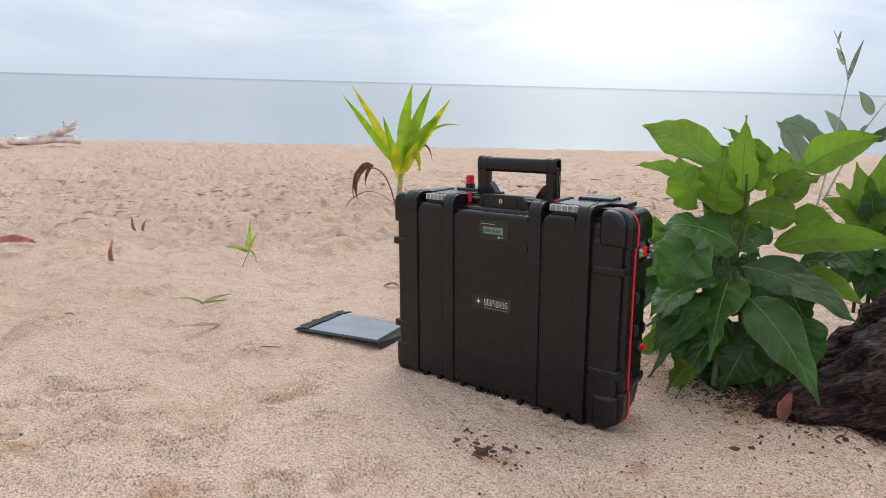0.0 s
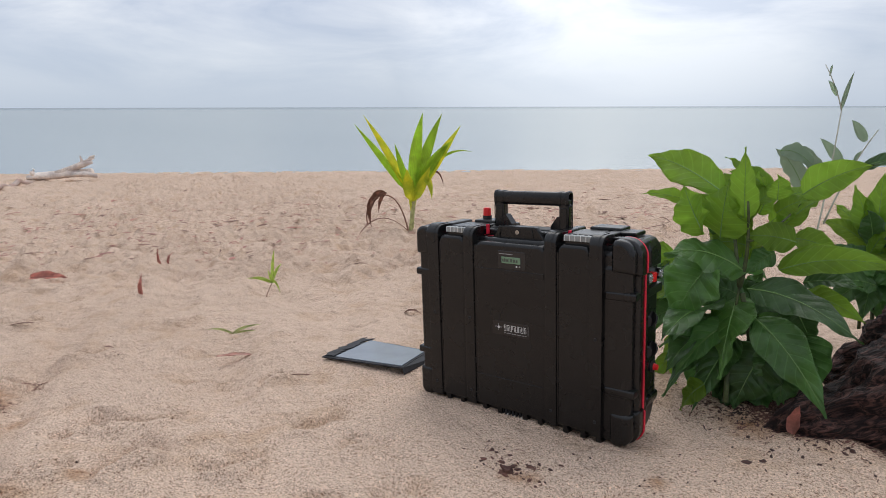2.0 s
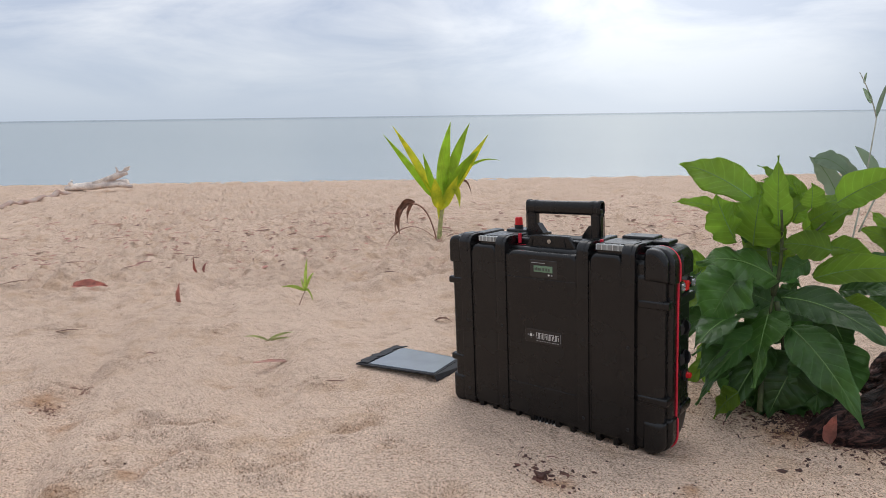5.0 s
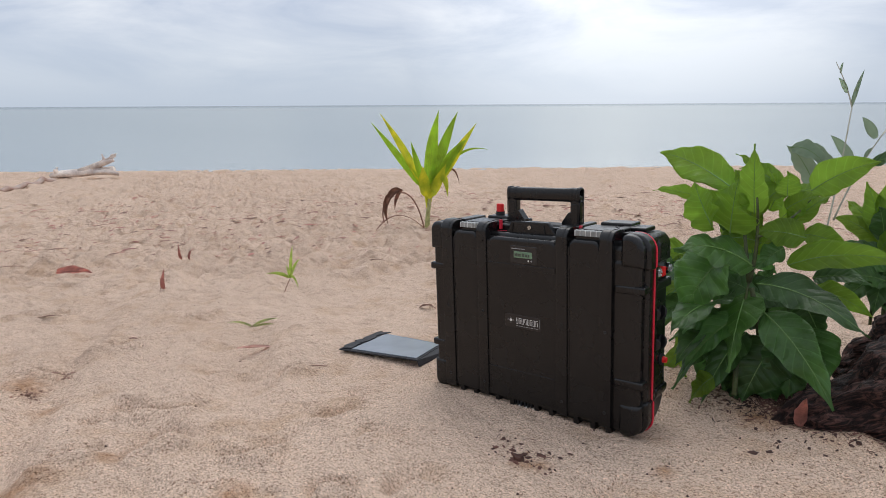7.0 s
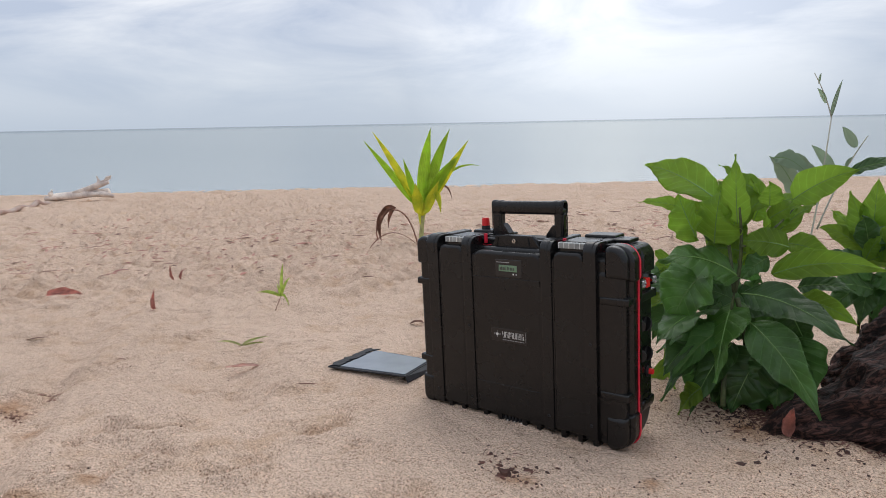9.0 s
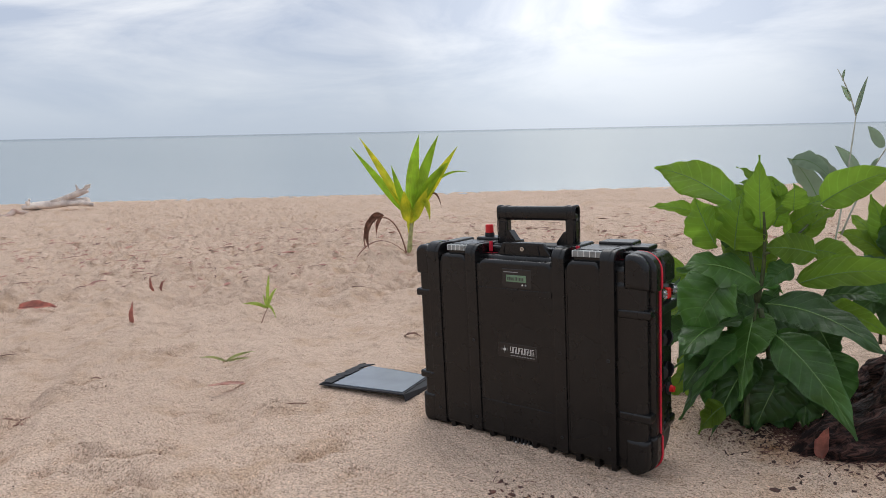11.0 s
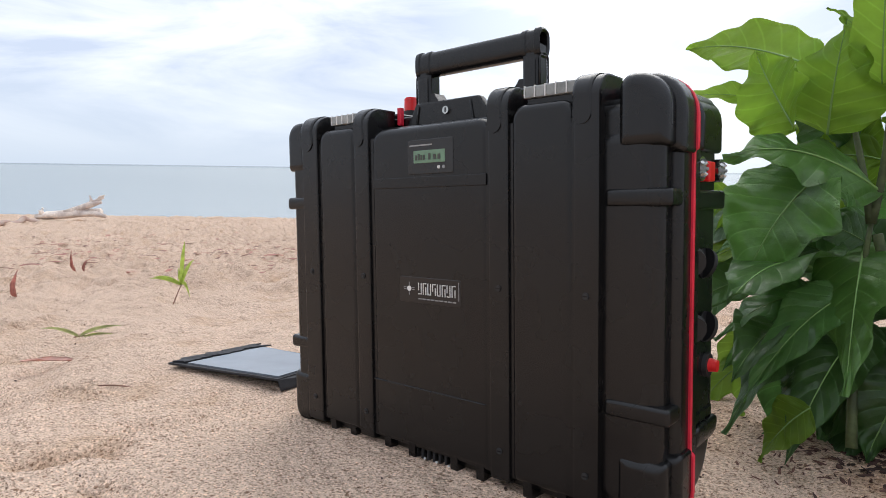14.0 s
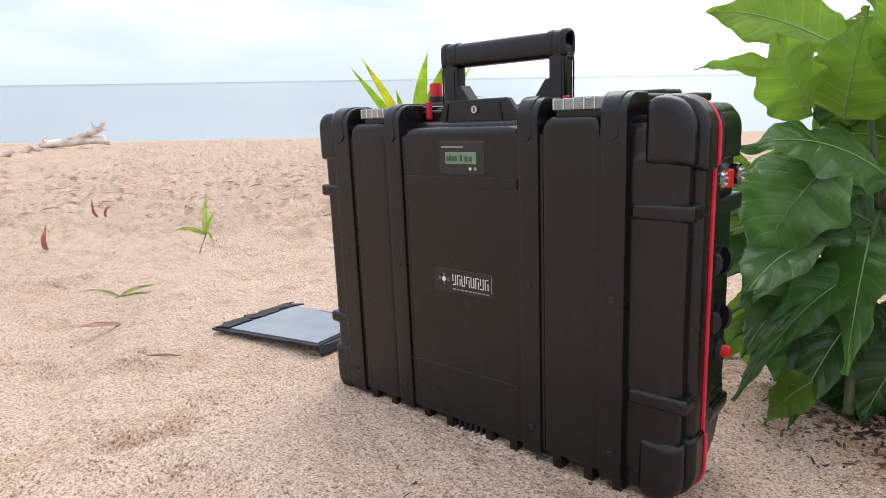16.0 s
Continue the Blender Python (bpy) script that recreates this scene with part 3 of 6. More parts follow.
def build_ground():
    # lines along the way to the sea (u) and across it (v)
    us = [-4000, -900, -200, -60, -20, -9, -5] + [-3 + 0.05 * i for i in range(26)] + [-1.7 + 0.0125 * i for i in range(300)] + [2.06 + 0.05 * i * (1 + i * 0.006) for i in range(150)]
    us = [u for u in us if u < 17] + [17, 17.6, 18.5, 20, 30, 60, 200, 1000, 4900]
    half = [0.0125 * i for i in range(1, 150)]
    while half[-1] < 16:
        half.append(half[-1] * 1.022)
    half += [20, 30, 60, 150, 500, 1500, 4500]
    vs = [-h for h in reversed(half)] + [0] + half
    verts, faces = [], []
    for u in us:
        for v in vs:
            c = v - 0.15 - 0.35 * min(max(u, 0), 14)
            x, y = -0.656 * u + 0.755 * c, 0.755 * u + 0.656 * c
            verts.append((x, y, ground_at(x, y) if -6 < u < 18 and abs(v) < 40 else beach(x, y)))
    w = len(vs)
    for i in range(len(us) - 1):
        for j in range(w - 1):
            faces.append((i * w + j, i * w + j + 1, (i + 1) * w + j + 1, (i + 1) * w + j))
    me = bpy.data.meshes.new("ground")
    me.from_pydata(verts, [], faces)
    me.shade_smooth()
    me.materials.append(SAND)
    if me.polygons[0].normal.z < 0:
        me.flip_normals()
    return tagged(new("ground", me), "pale pink coral sand beach with scuffs and footprints", "sand", kind="structure")


build_ground()
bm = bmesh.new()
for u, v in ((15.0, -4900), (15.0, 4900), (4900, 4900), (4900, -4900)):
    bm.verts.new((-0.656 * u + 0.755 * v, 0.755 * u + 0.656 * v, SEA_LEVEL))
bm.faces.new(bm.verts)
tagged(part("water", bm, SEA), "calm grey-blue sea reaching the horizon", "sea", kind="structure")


# ---- the power case ----
def wrapped_bar(a, b, y, low, top):
    """An upright bar on the front that rounds over the top edge."""
    bm = bmesh.new()
    prof = [(0.03, low), (y + 0.006, low), (y + 0.002, low + 0.002), (y, low + 0.007)]
    prof += [(y + 0.026 - 0.026 * math.cos(w), top - 0.014 + 0.023 * math.sin(w)) for w in (0.13 * k for k in range(13))]
    prof += [(0.0535, top + 0.0085), (0.0535, top - 0.03), (0.03, top - 0.03)]
    f = bm.faces.new([bm.verts.new((a, py, pz)) for py, pz in prof])
    ext = bmesh.ops.extrude_face_region(bm, geom=[f])
    bmesh.ops.translate(bm, verts=[v for v in ext["geom"] if isinstance(v, bmesh.types.BMVert)], vec=(b - a, 0, 0))
    side = [e for e in bm.edges if abs(e.verts[0].co.x - e.verts[1].co.x) < 1e-6]
    bmesh.ops.bevel(bm, geom=side, offset=0.0028, segments=2, profile=0.5, affect="EDGES")
    return bm


FINS = (0.112, 0.154, 0.224, 0.268, 0.339, 0.379, 0.445, 0.488, 0.525)
GRILLE = 0.27
RIBS = ((0.058, 0.093), (0.172, 0.2), (0.396, 0.4235), (0.503, 0.532))
LATCHES = ((0.114, 0.171), (0.438, 0.502))


def tub(x0, x1, y0, y1, z0, z1, slope):
    """The rear shell's body: rounded behind, its lower back edge cut off aslant."""
    prof = [(y0, z0), (y1 - slope, z0), (y1 - slope * 0.45, z0 + slope * 0.35), (y1, z0 + slope * 1.15), (y1, z1), (y0, z1)]
    bm = bmesh.new()
    f = bm.faces.new([bm.verts.new((x0, y, z)) for y, z in prof])
    ext = bmesh.ops.extrude_face_region(bm, geom=[f])
    bmesh.ops.translate(bm, verts=[v for v in ext["geom"] if isinstance(v, bmesh.types.BMVert)], vec=(x1 - x0, 0, 0))
    bmesh.ops.recalc_face_normals(bm, faces=bm.faces)
    es = [e for e in bm.edges if max(v.co.y for v in e.verts) > y0 + 1e-5]
    bmesh.ops.bevel(bm, geom=es, offset=0.014, segments=4, profile=0.5, affect="EDGES", clamp_overlap=True)
    return bm


def boss(a, b, y, low, top):
    """The thick head of a rib: a bar that ends below in a half round and folds over the top edge."""
    bm = bmesh.new()
    r = (b - a) / 2
    ring = [((a + b) / 2 - r * math.cos(w), low + r - r * math.sin(w)) for w in (math.pi * k / 10 for k in range(11))]
    curve = [(y + 0.026 - 0.026 * math.cos(w), top - 0.014 + 0.023 * math.sin(w)) for w in (0.13 * k for k in range(13))] + [(0.0535, top + 0.0085)]
    rows = [[bm.verts.new((x, y + 0.0015 * (k in (0, 10)), z)) for k, (x, z) in enumerate(ring)]]
    back = [[bm.verts.new((x, 0.012, z)) for x, z in ring]]
    for py, pz in curve:
        rows.append([bm.verts.new((a + (b - a) * k / 10, py + 0.0015 * (k in (0, 10)), pz)) for k in range(11)])
        back.append([bm.verts.new((a + (b - a) * k / 10, max(py, 0.012) + 0.004, pz - 0.012)) for k in range(11)])
    for grid in (rows, back):
        for r0, r1 in zip(grid, grid[1:]):
            for k in range(10):
                bm.faces.new((r0[k], r0[k + 1], r1[k + 1], r1[k]))
    for k in range(10):
        bm.faces.new((rows[0][k], rows[0][k + 1], back[0][k + 1], back[0][k]))
        bm.faces.new((rows[-1][k], rows[-1][k + 1], back[-1][k + 1], back[-1][k]))
    for k in (0, 10):
        for i in range(len(rows) - 1):
            bm.faces.new((rows[i][k], rows[i + 1][k], back[i + 1][k], back[i][k]))
    return bm


def build_case():
    case = thing("power_case", "black hard-shell rolling power case with red seal standing on the sand", "case", CASE)
    X0, X1, TOP = 0.012, 0.6065, 0.452
    IN = 0.004  # between the corner guards the rims stand back by this much
    # shells
    bm = shell(X0 + 0.012, X1 - 0.014, 0.012, 0.05, 0.008, 0.428, 0.03, 0.008, 7)
    front = part("front_shell", bm, PLASTIC, case, smooth=35)
    bm = shell(X0 + IN, X1 - IN, 0.03, 0.0545, 0.006, 0.436, 0.04, 0.009, 7)
    part("flange", bm, PLASTIC, front, smooth=35)
    bm = shell(X0 + IN, X1 - IN, 0.0585, 0.078, 0.006, TOP, 0.04, 0.004, 7)
    back = part("back_shell", bm, PLASTIC, case, smooth=35)
    part("back_body", tub(X0 + 0.014, X1 - 0.014, 0.07, 0.166, 0.012, TOP - 0.006, 0.05), PLASTIC, back, smooth=35)
    bm = shell(X0 + IN - 0.0026, X1 - IN + 0.0028, 0.0543, 0.0588, 0.002, 0.4365, 0.041, 0.001, 8)
    seal = part("seal", bm, RED, case, "red rubber seal between the shells", smooth=35)
    # corner guards of both shells
    for sx, (a, b) in enumerate(((X0, 0.057), (0.5465, X1))):
        for z0, z1 in ((0.384, TOP + 0.003), (0.002, 0.0785)):
            high = z0 > 0.2
            inset = (0.003, 0) if sx == 0 else (0, 0.0085)
            bm = guard(a + inset[0], b - inset[1], 0.0058 if high else 0.0068, 0.05, z0, z1, 0.022 if sx == 0 else 0.034, 0.008 if sx == 0 else 0.0105, sx, high)
            part("corner_guard", bm, PLASTIC, front, smooth=35)
            bm = guard(a, b, 0.024, 0.0545, z0 - (0.006 if high else 0), z1 + 0.0015 + (0 if high else 0.004), 0.028 if sx == 0 else 0.038, 0.009, sx, high)
            part("guard_rim", bm, PLASTIC, front, smooth=35)
            bm = guard(a + (0 if sx else 0.01), b - (0.008 if sx else 0), 0.095, 0.158, z0 + (0 if high else 0.05), z1 - 0.008 + (0 if high else 0.02), 0.03, 0.01, sx, high)
            part("corner_guard", bm, PLASTIC, back, smooth=35)
            bm = guard(a - (0.0022 if sx == 0 else 0), b + (0.0022 if sx else 0), 0.0541, 0.059, z0 - 0.003 if high else -0.001, z1 + (0.0012 if high else 0.001), 0.04, 0.001, sx, high)
            part("seal_corner", bm, RED, seal, smooth=35)
    # upright ribs, carried over the top
    for a, b in RIBS:
        rib = part("rib", wrapped_bar(a, b, 0.0, 0.013, TOP), PLASTIC, front, smooth=35)
        part("rib_boss", boss(a - 0.001, b - 0.009, -0.0014, TOP - 0.042, TOP + 0.0012), PLASTIC, rib, smooth=35)
        bm = box(a + 0.002, b - 0.002, 0.06, 0.155, TOP - 0.012, TOP + 0.007, 0.004, 3)
        part("rib_back", bm, PLASTIC, back, smooth=35)
        cx = (a + b) / 2
        for z in (0.237, 0.05):
            screw = part("screw", rod((cx, 0.0015, z), (cx, -0.0012, z), 0.0042, 0.0036, 14), PLASTIC_DARK, rib, smooth=40)
            part("slot", box(cx - 0.0026, cx + 0.0026, -0.002, -0.0008, z - 0.0006, z + 0.0006, 0), BEZEL, screw)
    part("front_web", box(0.06, 0.53, 0.0038, 0.03, 0.02, 0.42, 0.003), PLASTIC, front, smooth=35)
    # raised panels between the ribs, rounded over at the top
    for a, b, z0, z1 in ((0.0945, 0.1708, 0.02, 0.4375), (0.425, 0.502, 0.019, 0.4375)):
        bm = pad(a, b, 0.0022, 0.034, z0, z1, (0.006, 0.006, 0.016, 0.016), 0.007)
        part("front_panel", bm, PLASTIC, front, smooth=35)
    bm = pad(0.2015, 0.395, 0.003, 0.022, 0.019, 0.4295, (0.006, 0.006, 0.018, 0.018), 0.008)
    panel = part("front_panel", bm, PLASTIC, front, smooth=35)
    part("panel_ledge", box(0.2045, 0.392, 0.0018, 0.012, 0.3528, 0.3662, 0.0009), PLASTIC, panel)
    part("panel_ledge", box(0.2, 0.3885, 0.0018, 0.012, 0.0965, 0.0995, 0.0012), PLASTIC, panel)
    # bands that tie the end columns to the ribs
    for a, b in ((X0 - 0.002, 0.056), (0.5335, 0.6015)):
        for z0, z1 in ((0.327, 0.345), (0.116, 0.134)):
            bm = box(a, b, 0.0072, 0.05, z0, z1, 0.0045, 3)
            part("band", bm, PLASTIC, front, smooth=35)
    for a, b, r in ((X0 + 0.009, 0.085, 0.01), (0.512, X1 - 0.0135, 0.022)):
        part("end_column", box(a, b, 0.0095, 0.055, 0.018, 0.41, r, 7), PLASTIC, front, smooth=35)
    # feet under the front edge
    for x in FINS:
        bm = bmesh.new()
        prof = ((0.0035, 0.03), (0.0035, 0.006), (0.011, -0.026), (0.05, -0.03), (0.05, 0.03))
        for s in (-0.0055, 0.0055):
            vs = [bm.verts.new((x + s, y, z)) for y, z in prof]
            bm.faces.new(vs)
        bm.verts.ensure_lookup_table()
        for k in range(5):
            bm.faces.new((bm.verts[k], bm.verts[(k + 1) % 5], bm.verts[5 + (k + 1) % 5], bm.verts[5 + k]))
        part("foot_fin", bm, PLASTIC, front)
    bm = box(GRILLE, GRILLE + 0.064, 0.018, 0.05, -0.014, 0.02, 0.002)
    for x in (GRILLE + 0.0098 * k for k in range(7)):
        box(x, x + 0.004, 0.008, 0.03, -0.012, 0.018, 0.001, 1, bm)
    grille = part("foot_grille", bm, PLASTIC_DARK, front)
    for x in (GRILLE + 0.018, GRILLE + 0.038, GRILLE + 0.058):
        part("bead", rod((x, 0.0075, 0.008), (x, 0.0055, 0.008), 0.0015, sides=8), WHITE, grille, "tiny white bead")
    # latches on the top edge: cloudy ridged bars between the ribs
    for a, b in LATCHES:
        bm = shell(a - 0.002, b + 0.002, 0.016, 0.05, TOP - 0.024, TOP - 0.001, 0.004, 0.003, 3)
        latch = part("latch", bm, PLASTIC, front, smooth=35)
        n = 5
        for k in range(n):
            s = (b - a) / n
            bm = box(a + s * k + 0.0004, a + s * (k + 1) - 0.0004, 0.011, 0.026, TOP - 0.0075, TOP + 0.0052, 0.0015, 2)
            seg = part("latch_segment", bm, LATCH, latch, "cloudy grey ridged latch bar")
            part("latch_ridge", box(a + s * k - 0.0006, a + s * k + 0.0008, 0.0103, 0.026, TOP - 0.007, TOP + 0.0058, 0), WHITE, seg)
        bm = box(a - 0.001, b + 0.001, 0.03, 0.11, TOP + 0.002, TOP + 0.0065, 0.002)
        part("latch_plate", bm, PLASTIC, latch)
        # the latch lever that lies on the rear shell
        bm = box(a + 0.012, b + 0.024, 0.112, 0.166, TOP + 0.001, TOP + 0.0125, 0.004, 3)
        part("latch_lever", bm, PLASTIC, latch, smooth=35)
    # lock plate with its cylinder
    bm = bmesh.new()
    prof = ((0.222, TOP - 0.026), (0.374, TOP - 0.026), (0.368, TOP - 0.012), (0.35, TOP + 0.012), (0.247, TOP + 0.012), (0.238, TOP - 0.006))
    fr = [bm.verts.new((x, 0.043, z)) for x, z in prof]
    bm.faces.new(fr)
    ext = bmesh.ops.extrude_face_region(bm, geom=bm.faces[:])
    bmesh.ops.translate(bm, verts=[v for v in ext["geom"] if isinstance(v, bmesh.types.BMVert)], vec=(0, 0.015, 0))
    bmesh.ops.bevel(bm, geom=bm.edges[:], offset=0.003, segments=2, profile=0.5, affect="EDGES")
    plate = part("lock_plate", bm, PLASTIC, front, smooth=35)
    for x, lean in ((0.254, -0.005), (0.339, 0.005)):
        bm = rod((x + lean, 0.0425, TOP - 0.02), (x, 0.0425, TOP + 0.007), 0.0017, 0.0014, 8)
        part("plate_fin", bm, PLASTIC, plate)
    lock = part("lock_cylinder", rod((0.3005, 0.0445, TOP - 0.0015), (0.3005, 0.04, TOP - 0.0015), 0.0056, 0.005, 16), CHROME, plate, "small worn metal lock", smooth=40)
    part("keyhole", box(0.2998, 0.3012, 0.0394, 0.041, TOP - 0.0045, TOP + 0.0015, 0), PLASTIC_DARK, lock)
    for x, z0, z1 in ((0.209, TOP - 0.012, TOP + 0.012), (0.43, TOP, TOP + 0.0095)):
        part("seal_tab", box(x - 0.0032, x + 0.0032, 0.05, 0.0575, z0, z1, 0.001), RED, front, "red rubber tab of the seal")
    part("top_ledge", box(0.206, 0.389, 0.014, 0.05, TOP - 0.036, TOP - 0.0245, 0.003), PLASTIC, front)
    return case


case = build_case()


def oval_ring(cx, cz, w, h, n=20):
    """A rounded upright loop, as y and z."""
    pts = []
    for k in range(n):
        a = 2 * math.pi * k / n
        c, s = math.cos(a), math.sin(a)
        pts.append((cx + w / 2 * math.copysign(abs(c) ** 0.7, c), cz + h / 2 * math.copysign(abs(s) ** 0.6, s)))
    return pts


def sleeve(x_rows, y, z, n=20):
    """A bar along x with an oval section: rows of x, width, height."""
    bm = bmesh.new()
    rings = [[bm.verts.new((x, py, pz)) for py, pz in oval_ring(y, z, w, h, n)] for x, w, h in x_rows]
    for r0, r1 in zip(rings, rings[1:]):
        for k in range(n):
            bm.faces.new((r0[k], r0[(k + 1) % n], r1[(k + 1) % n], r1[k]))
    bm.faces.new(rings[0])
    bm.faces.new(rings[-1])
    return bm


def build_handle():
    """The pull handle with its open oval tube ends."""
    HY, HZ = 0.101, 0.526
    rows = [(0.205, 0.014, 0.018), (0.2035, 0.02, 0.028), (0.206, 0.027, 0.037), (0.212, 0.028, 0.038),
            (0.213, 0.025, 0.034), (0.224, 0.025, 0.034), (0.225, 0.028, 0.036), (0.231, 0.028, 0.036), (0.232, 0.025, 0.033),
            (0.3810, 0.025, 0.033), (0.3820, 0.028, 0.036), (0.3880, 0.028, 0.036), (0.3890, 0.025, 0.034), (0.4000, 0.025, 0.034),
            (0.4010, 0.028, 0.038), (0.4065, 0.027, 0.037), (0.4085, 0.023, 0.032), (0.4070, 0.017, 0.026), (0.3900, 0.015, 0.024)]
    grip = part("handle", sleeve(rows, HY, HZ), PLASTIC, case, smooth=40)
    for a, b, inward in ((0.206, 0.232, 1), (0.3825, 0.4065, -1)):
        bm = box(a, b, HY - 0.011, HY + 0.011, 0.44, HZ, 0.004, 3)
        post = part("handle_post", bm, PLASTIC, grip, smooth=35)
        part("post_groove", box(a + 0.004, b - 0.004, HY - 0.0125, HY - 0.01, 0.446, HZ - 0.02, 0.001), PLASTIC, post)
        outer = a if inward > 0 else b
        rim = rounded(HY - 0.0095, HY + 0.0095, 0.446, HZ - 0.012, (0.003, 0.003, 0.0085, 0.0085), 4)
        loop = [(outer - inward * 0.0008, y, z) for y, z in rim]
        part("post_rim", tube(loop + loop[:1], [0.0013] * (len(loop) + 1), 6), PLASTIC, post, smooth=180)
        # slanted gusset at the foot of the post
        inner = b if inward > 0 else a
        prof = ((inner - inward * 0.004, 0.485), (inner + inward * 0.005, 0.485), (inner + inward * 0.022, 0.462), (inner + inward * 0.022, 0.44), (inner - inward * 0.004, 0.44))
        bm = bmesh.new()
        for y in (HY - 0.0095, HY + 0.012):
            bm.faces.new([bm.verts.new((x, y, z)) for x, z in prof])
        bm.verts.ensure_lookup_table()
        for k in range(5):
            bm.faces.new((bm.verts[k], bm.verts[(k + 1) % 5], bm.verts[5 + (k + 1) % 5], bm.verts[5 + k]))
        part("gusset", bm, PLASTIC, post)
    part("handle_well", box(0.196, 0.424, 0.08, 0.13, 0.43, 0.455, 0.004), PLASTIC_DARK, case)


build_handle()


def build_display():
    bm = shell(0.27, 0.344, 0.0022, 0.01, 0.369, 0.4115, 0.003, 0.001, 3)
    bezel = part("display", bm, BEZEL, case, "glossy black display panel")
    part("screen", box(0.2805, 0.3315, 0.0016, 0.005, 0.3825, 0.398, 0.0006), LCD, bezel, "grey-green liquid crystal screen")
    for k, (a, b) in enumerate(((0.2835, 0.2865), (0.288, 0.291), (0.2925, 0.2955), (0.297, 0.3), (0.3055, 0.309), (0.3135, 0.3175), (0.3205, 0.3245))):
        part("digit_bar", box(a, b, 0.0011, 0.002, 0.3862, 0.3925 + 0.0015 * (k % 3 == 1), 0), LCD_INK, bezel)
    part("print_bar", box(0.274, 0.311, 0.0017, 0.0027, 0.4035, 0.4052, 0), GREY_PRINT, bezel)
    for x, mat in ((0.3215, WHITE), (0.3295, GREY_PRINT)):
        part("button", rod((x, 0.003, 0.3768), (x, 0.0013, 0.3768), 0.0024, 0.002, 12), mat, bezel)


build_display()


def build_badge():
    """The maker's badge: plain pale strokes and a round mark on a dark sticker."""
    bm = shell(0.2525, 0.3535, 0.0024, 0.008, 0.2085, 0.2412, 0.002, 0.0008, 3)
    badge = part("badge", bm, LABEL, case, "dark sticker badge with white strokes")
    y0, y1 = 0.0016, 0.0027
    part("round_mark", rod((0.2697, y1, 0.2262), (0.2697, y0, 0.2262), 0.0034, sides=16), WHITE, badge)
    for a, b in ((0.2605, 0.2645), (0.2748, 0.2788)):
        for z in (0.2247, 0.2272):
            part("ray", box(a, b, y0, y1, z, z + 0.0007, 0), GREY_PRINT, badge)
    for z0, z1 in ((0.2302, 0.2345), (0.218, 0.2222)):
        part("ray", box(0.2693, 0.2701, y0, y1, z0, z1, 0), GREY_PRINT, badge)
    low, high, w = 0.2198, 0.2343, 0.0056
    for k in range(8):
        x = 0.2852 + 0.0078 * k
        bars = [(0, 0.0011, low + 0.005 * (k % 3 == 0), high), (w - 0.0011, w, low, high - 0.005 * (k % 2))]
        bars.append((0, w, high - 0.0012, high) if k % 2 else (0, w, low, low + 0.0012))
        for a, b, z0, z1 in bars:
            part("stroke", box(x + a, x + b, y0, y1, z0, z1, 0), WHITE, badge)
    part("edge_line", box(0.3503, 0.3509, y0, y1, 0.2165, 0.2385, 0), GREY_PRINT, badge)
    for k in range(9):
        part("print_bar", box(0.2852 + 0.007 * k, 0.2902 + 0.007 * k, y0, y1, 0.2135, 0.215, 0), GREY_PRINT, badge)


build_badge()


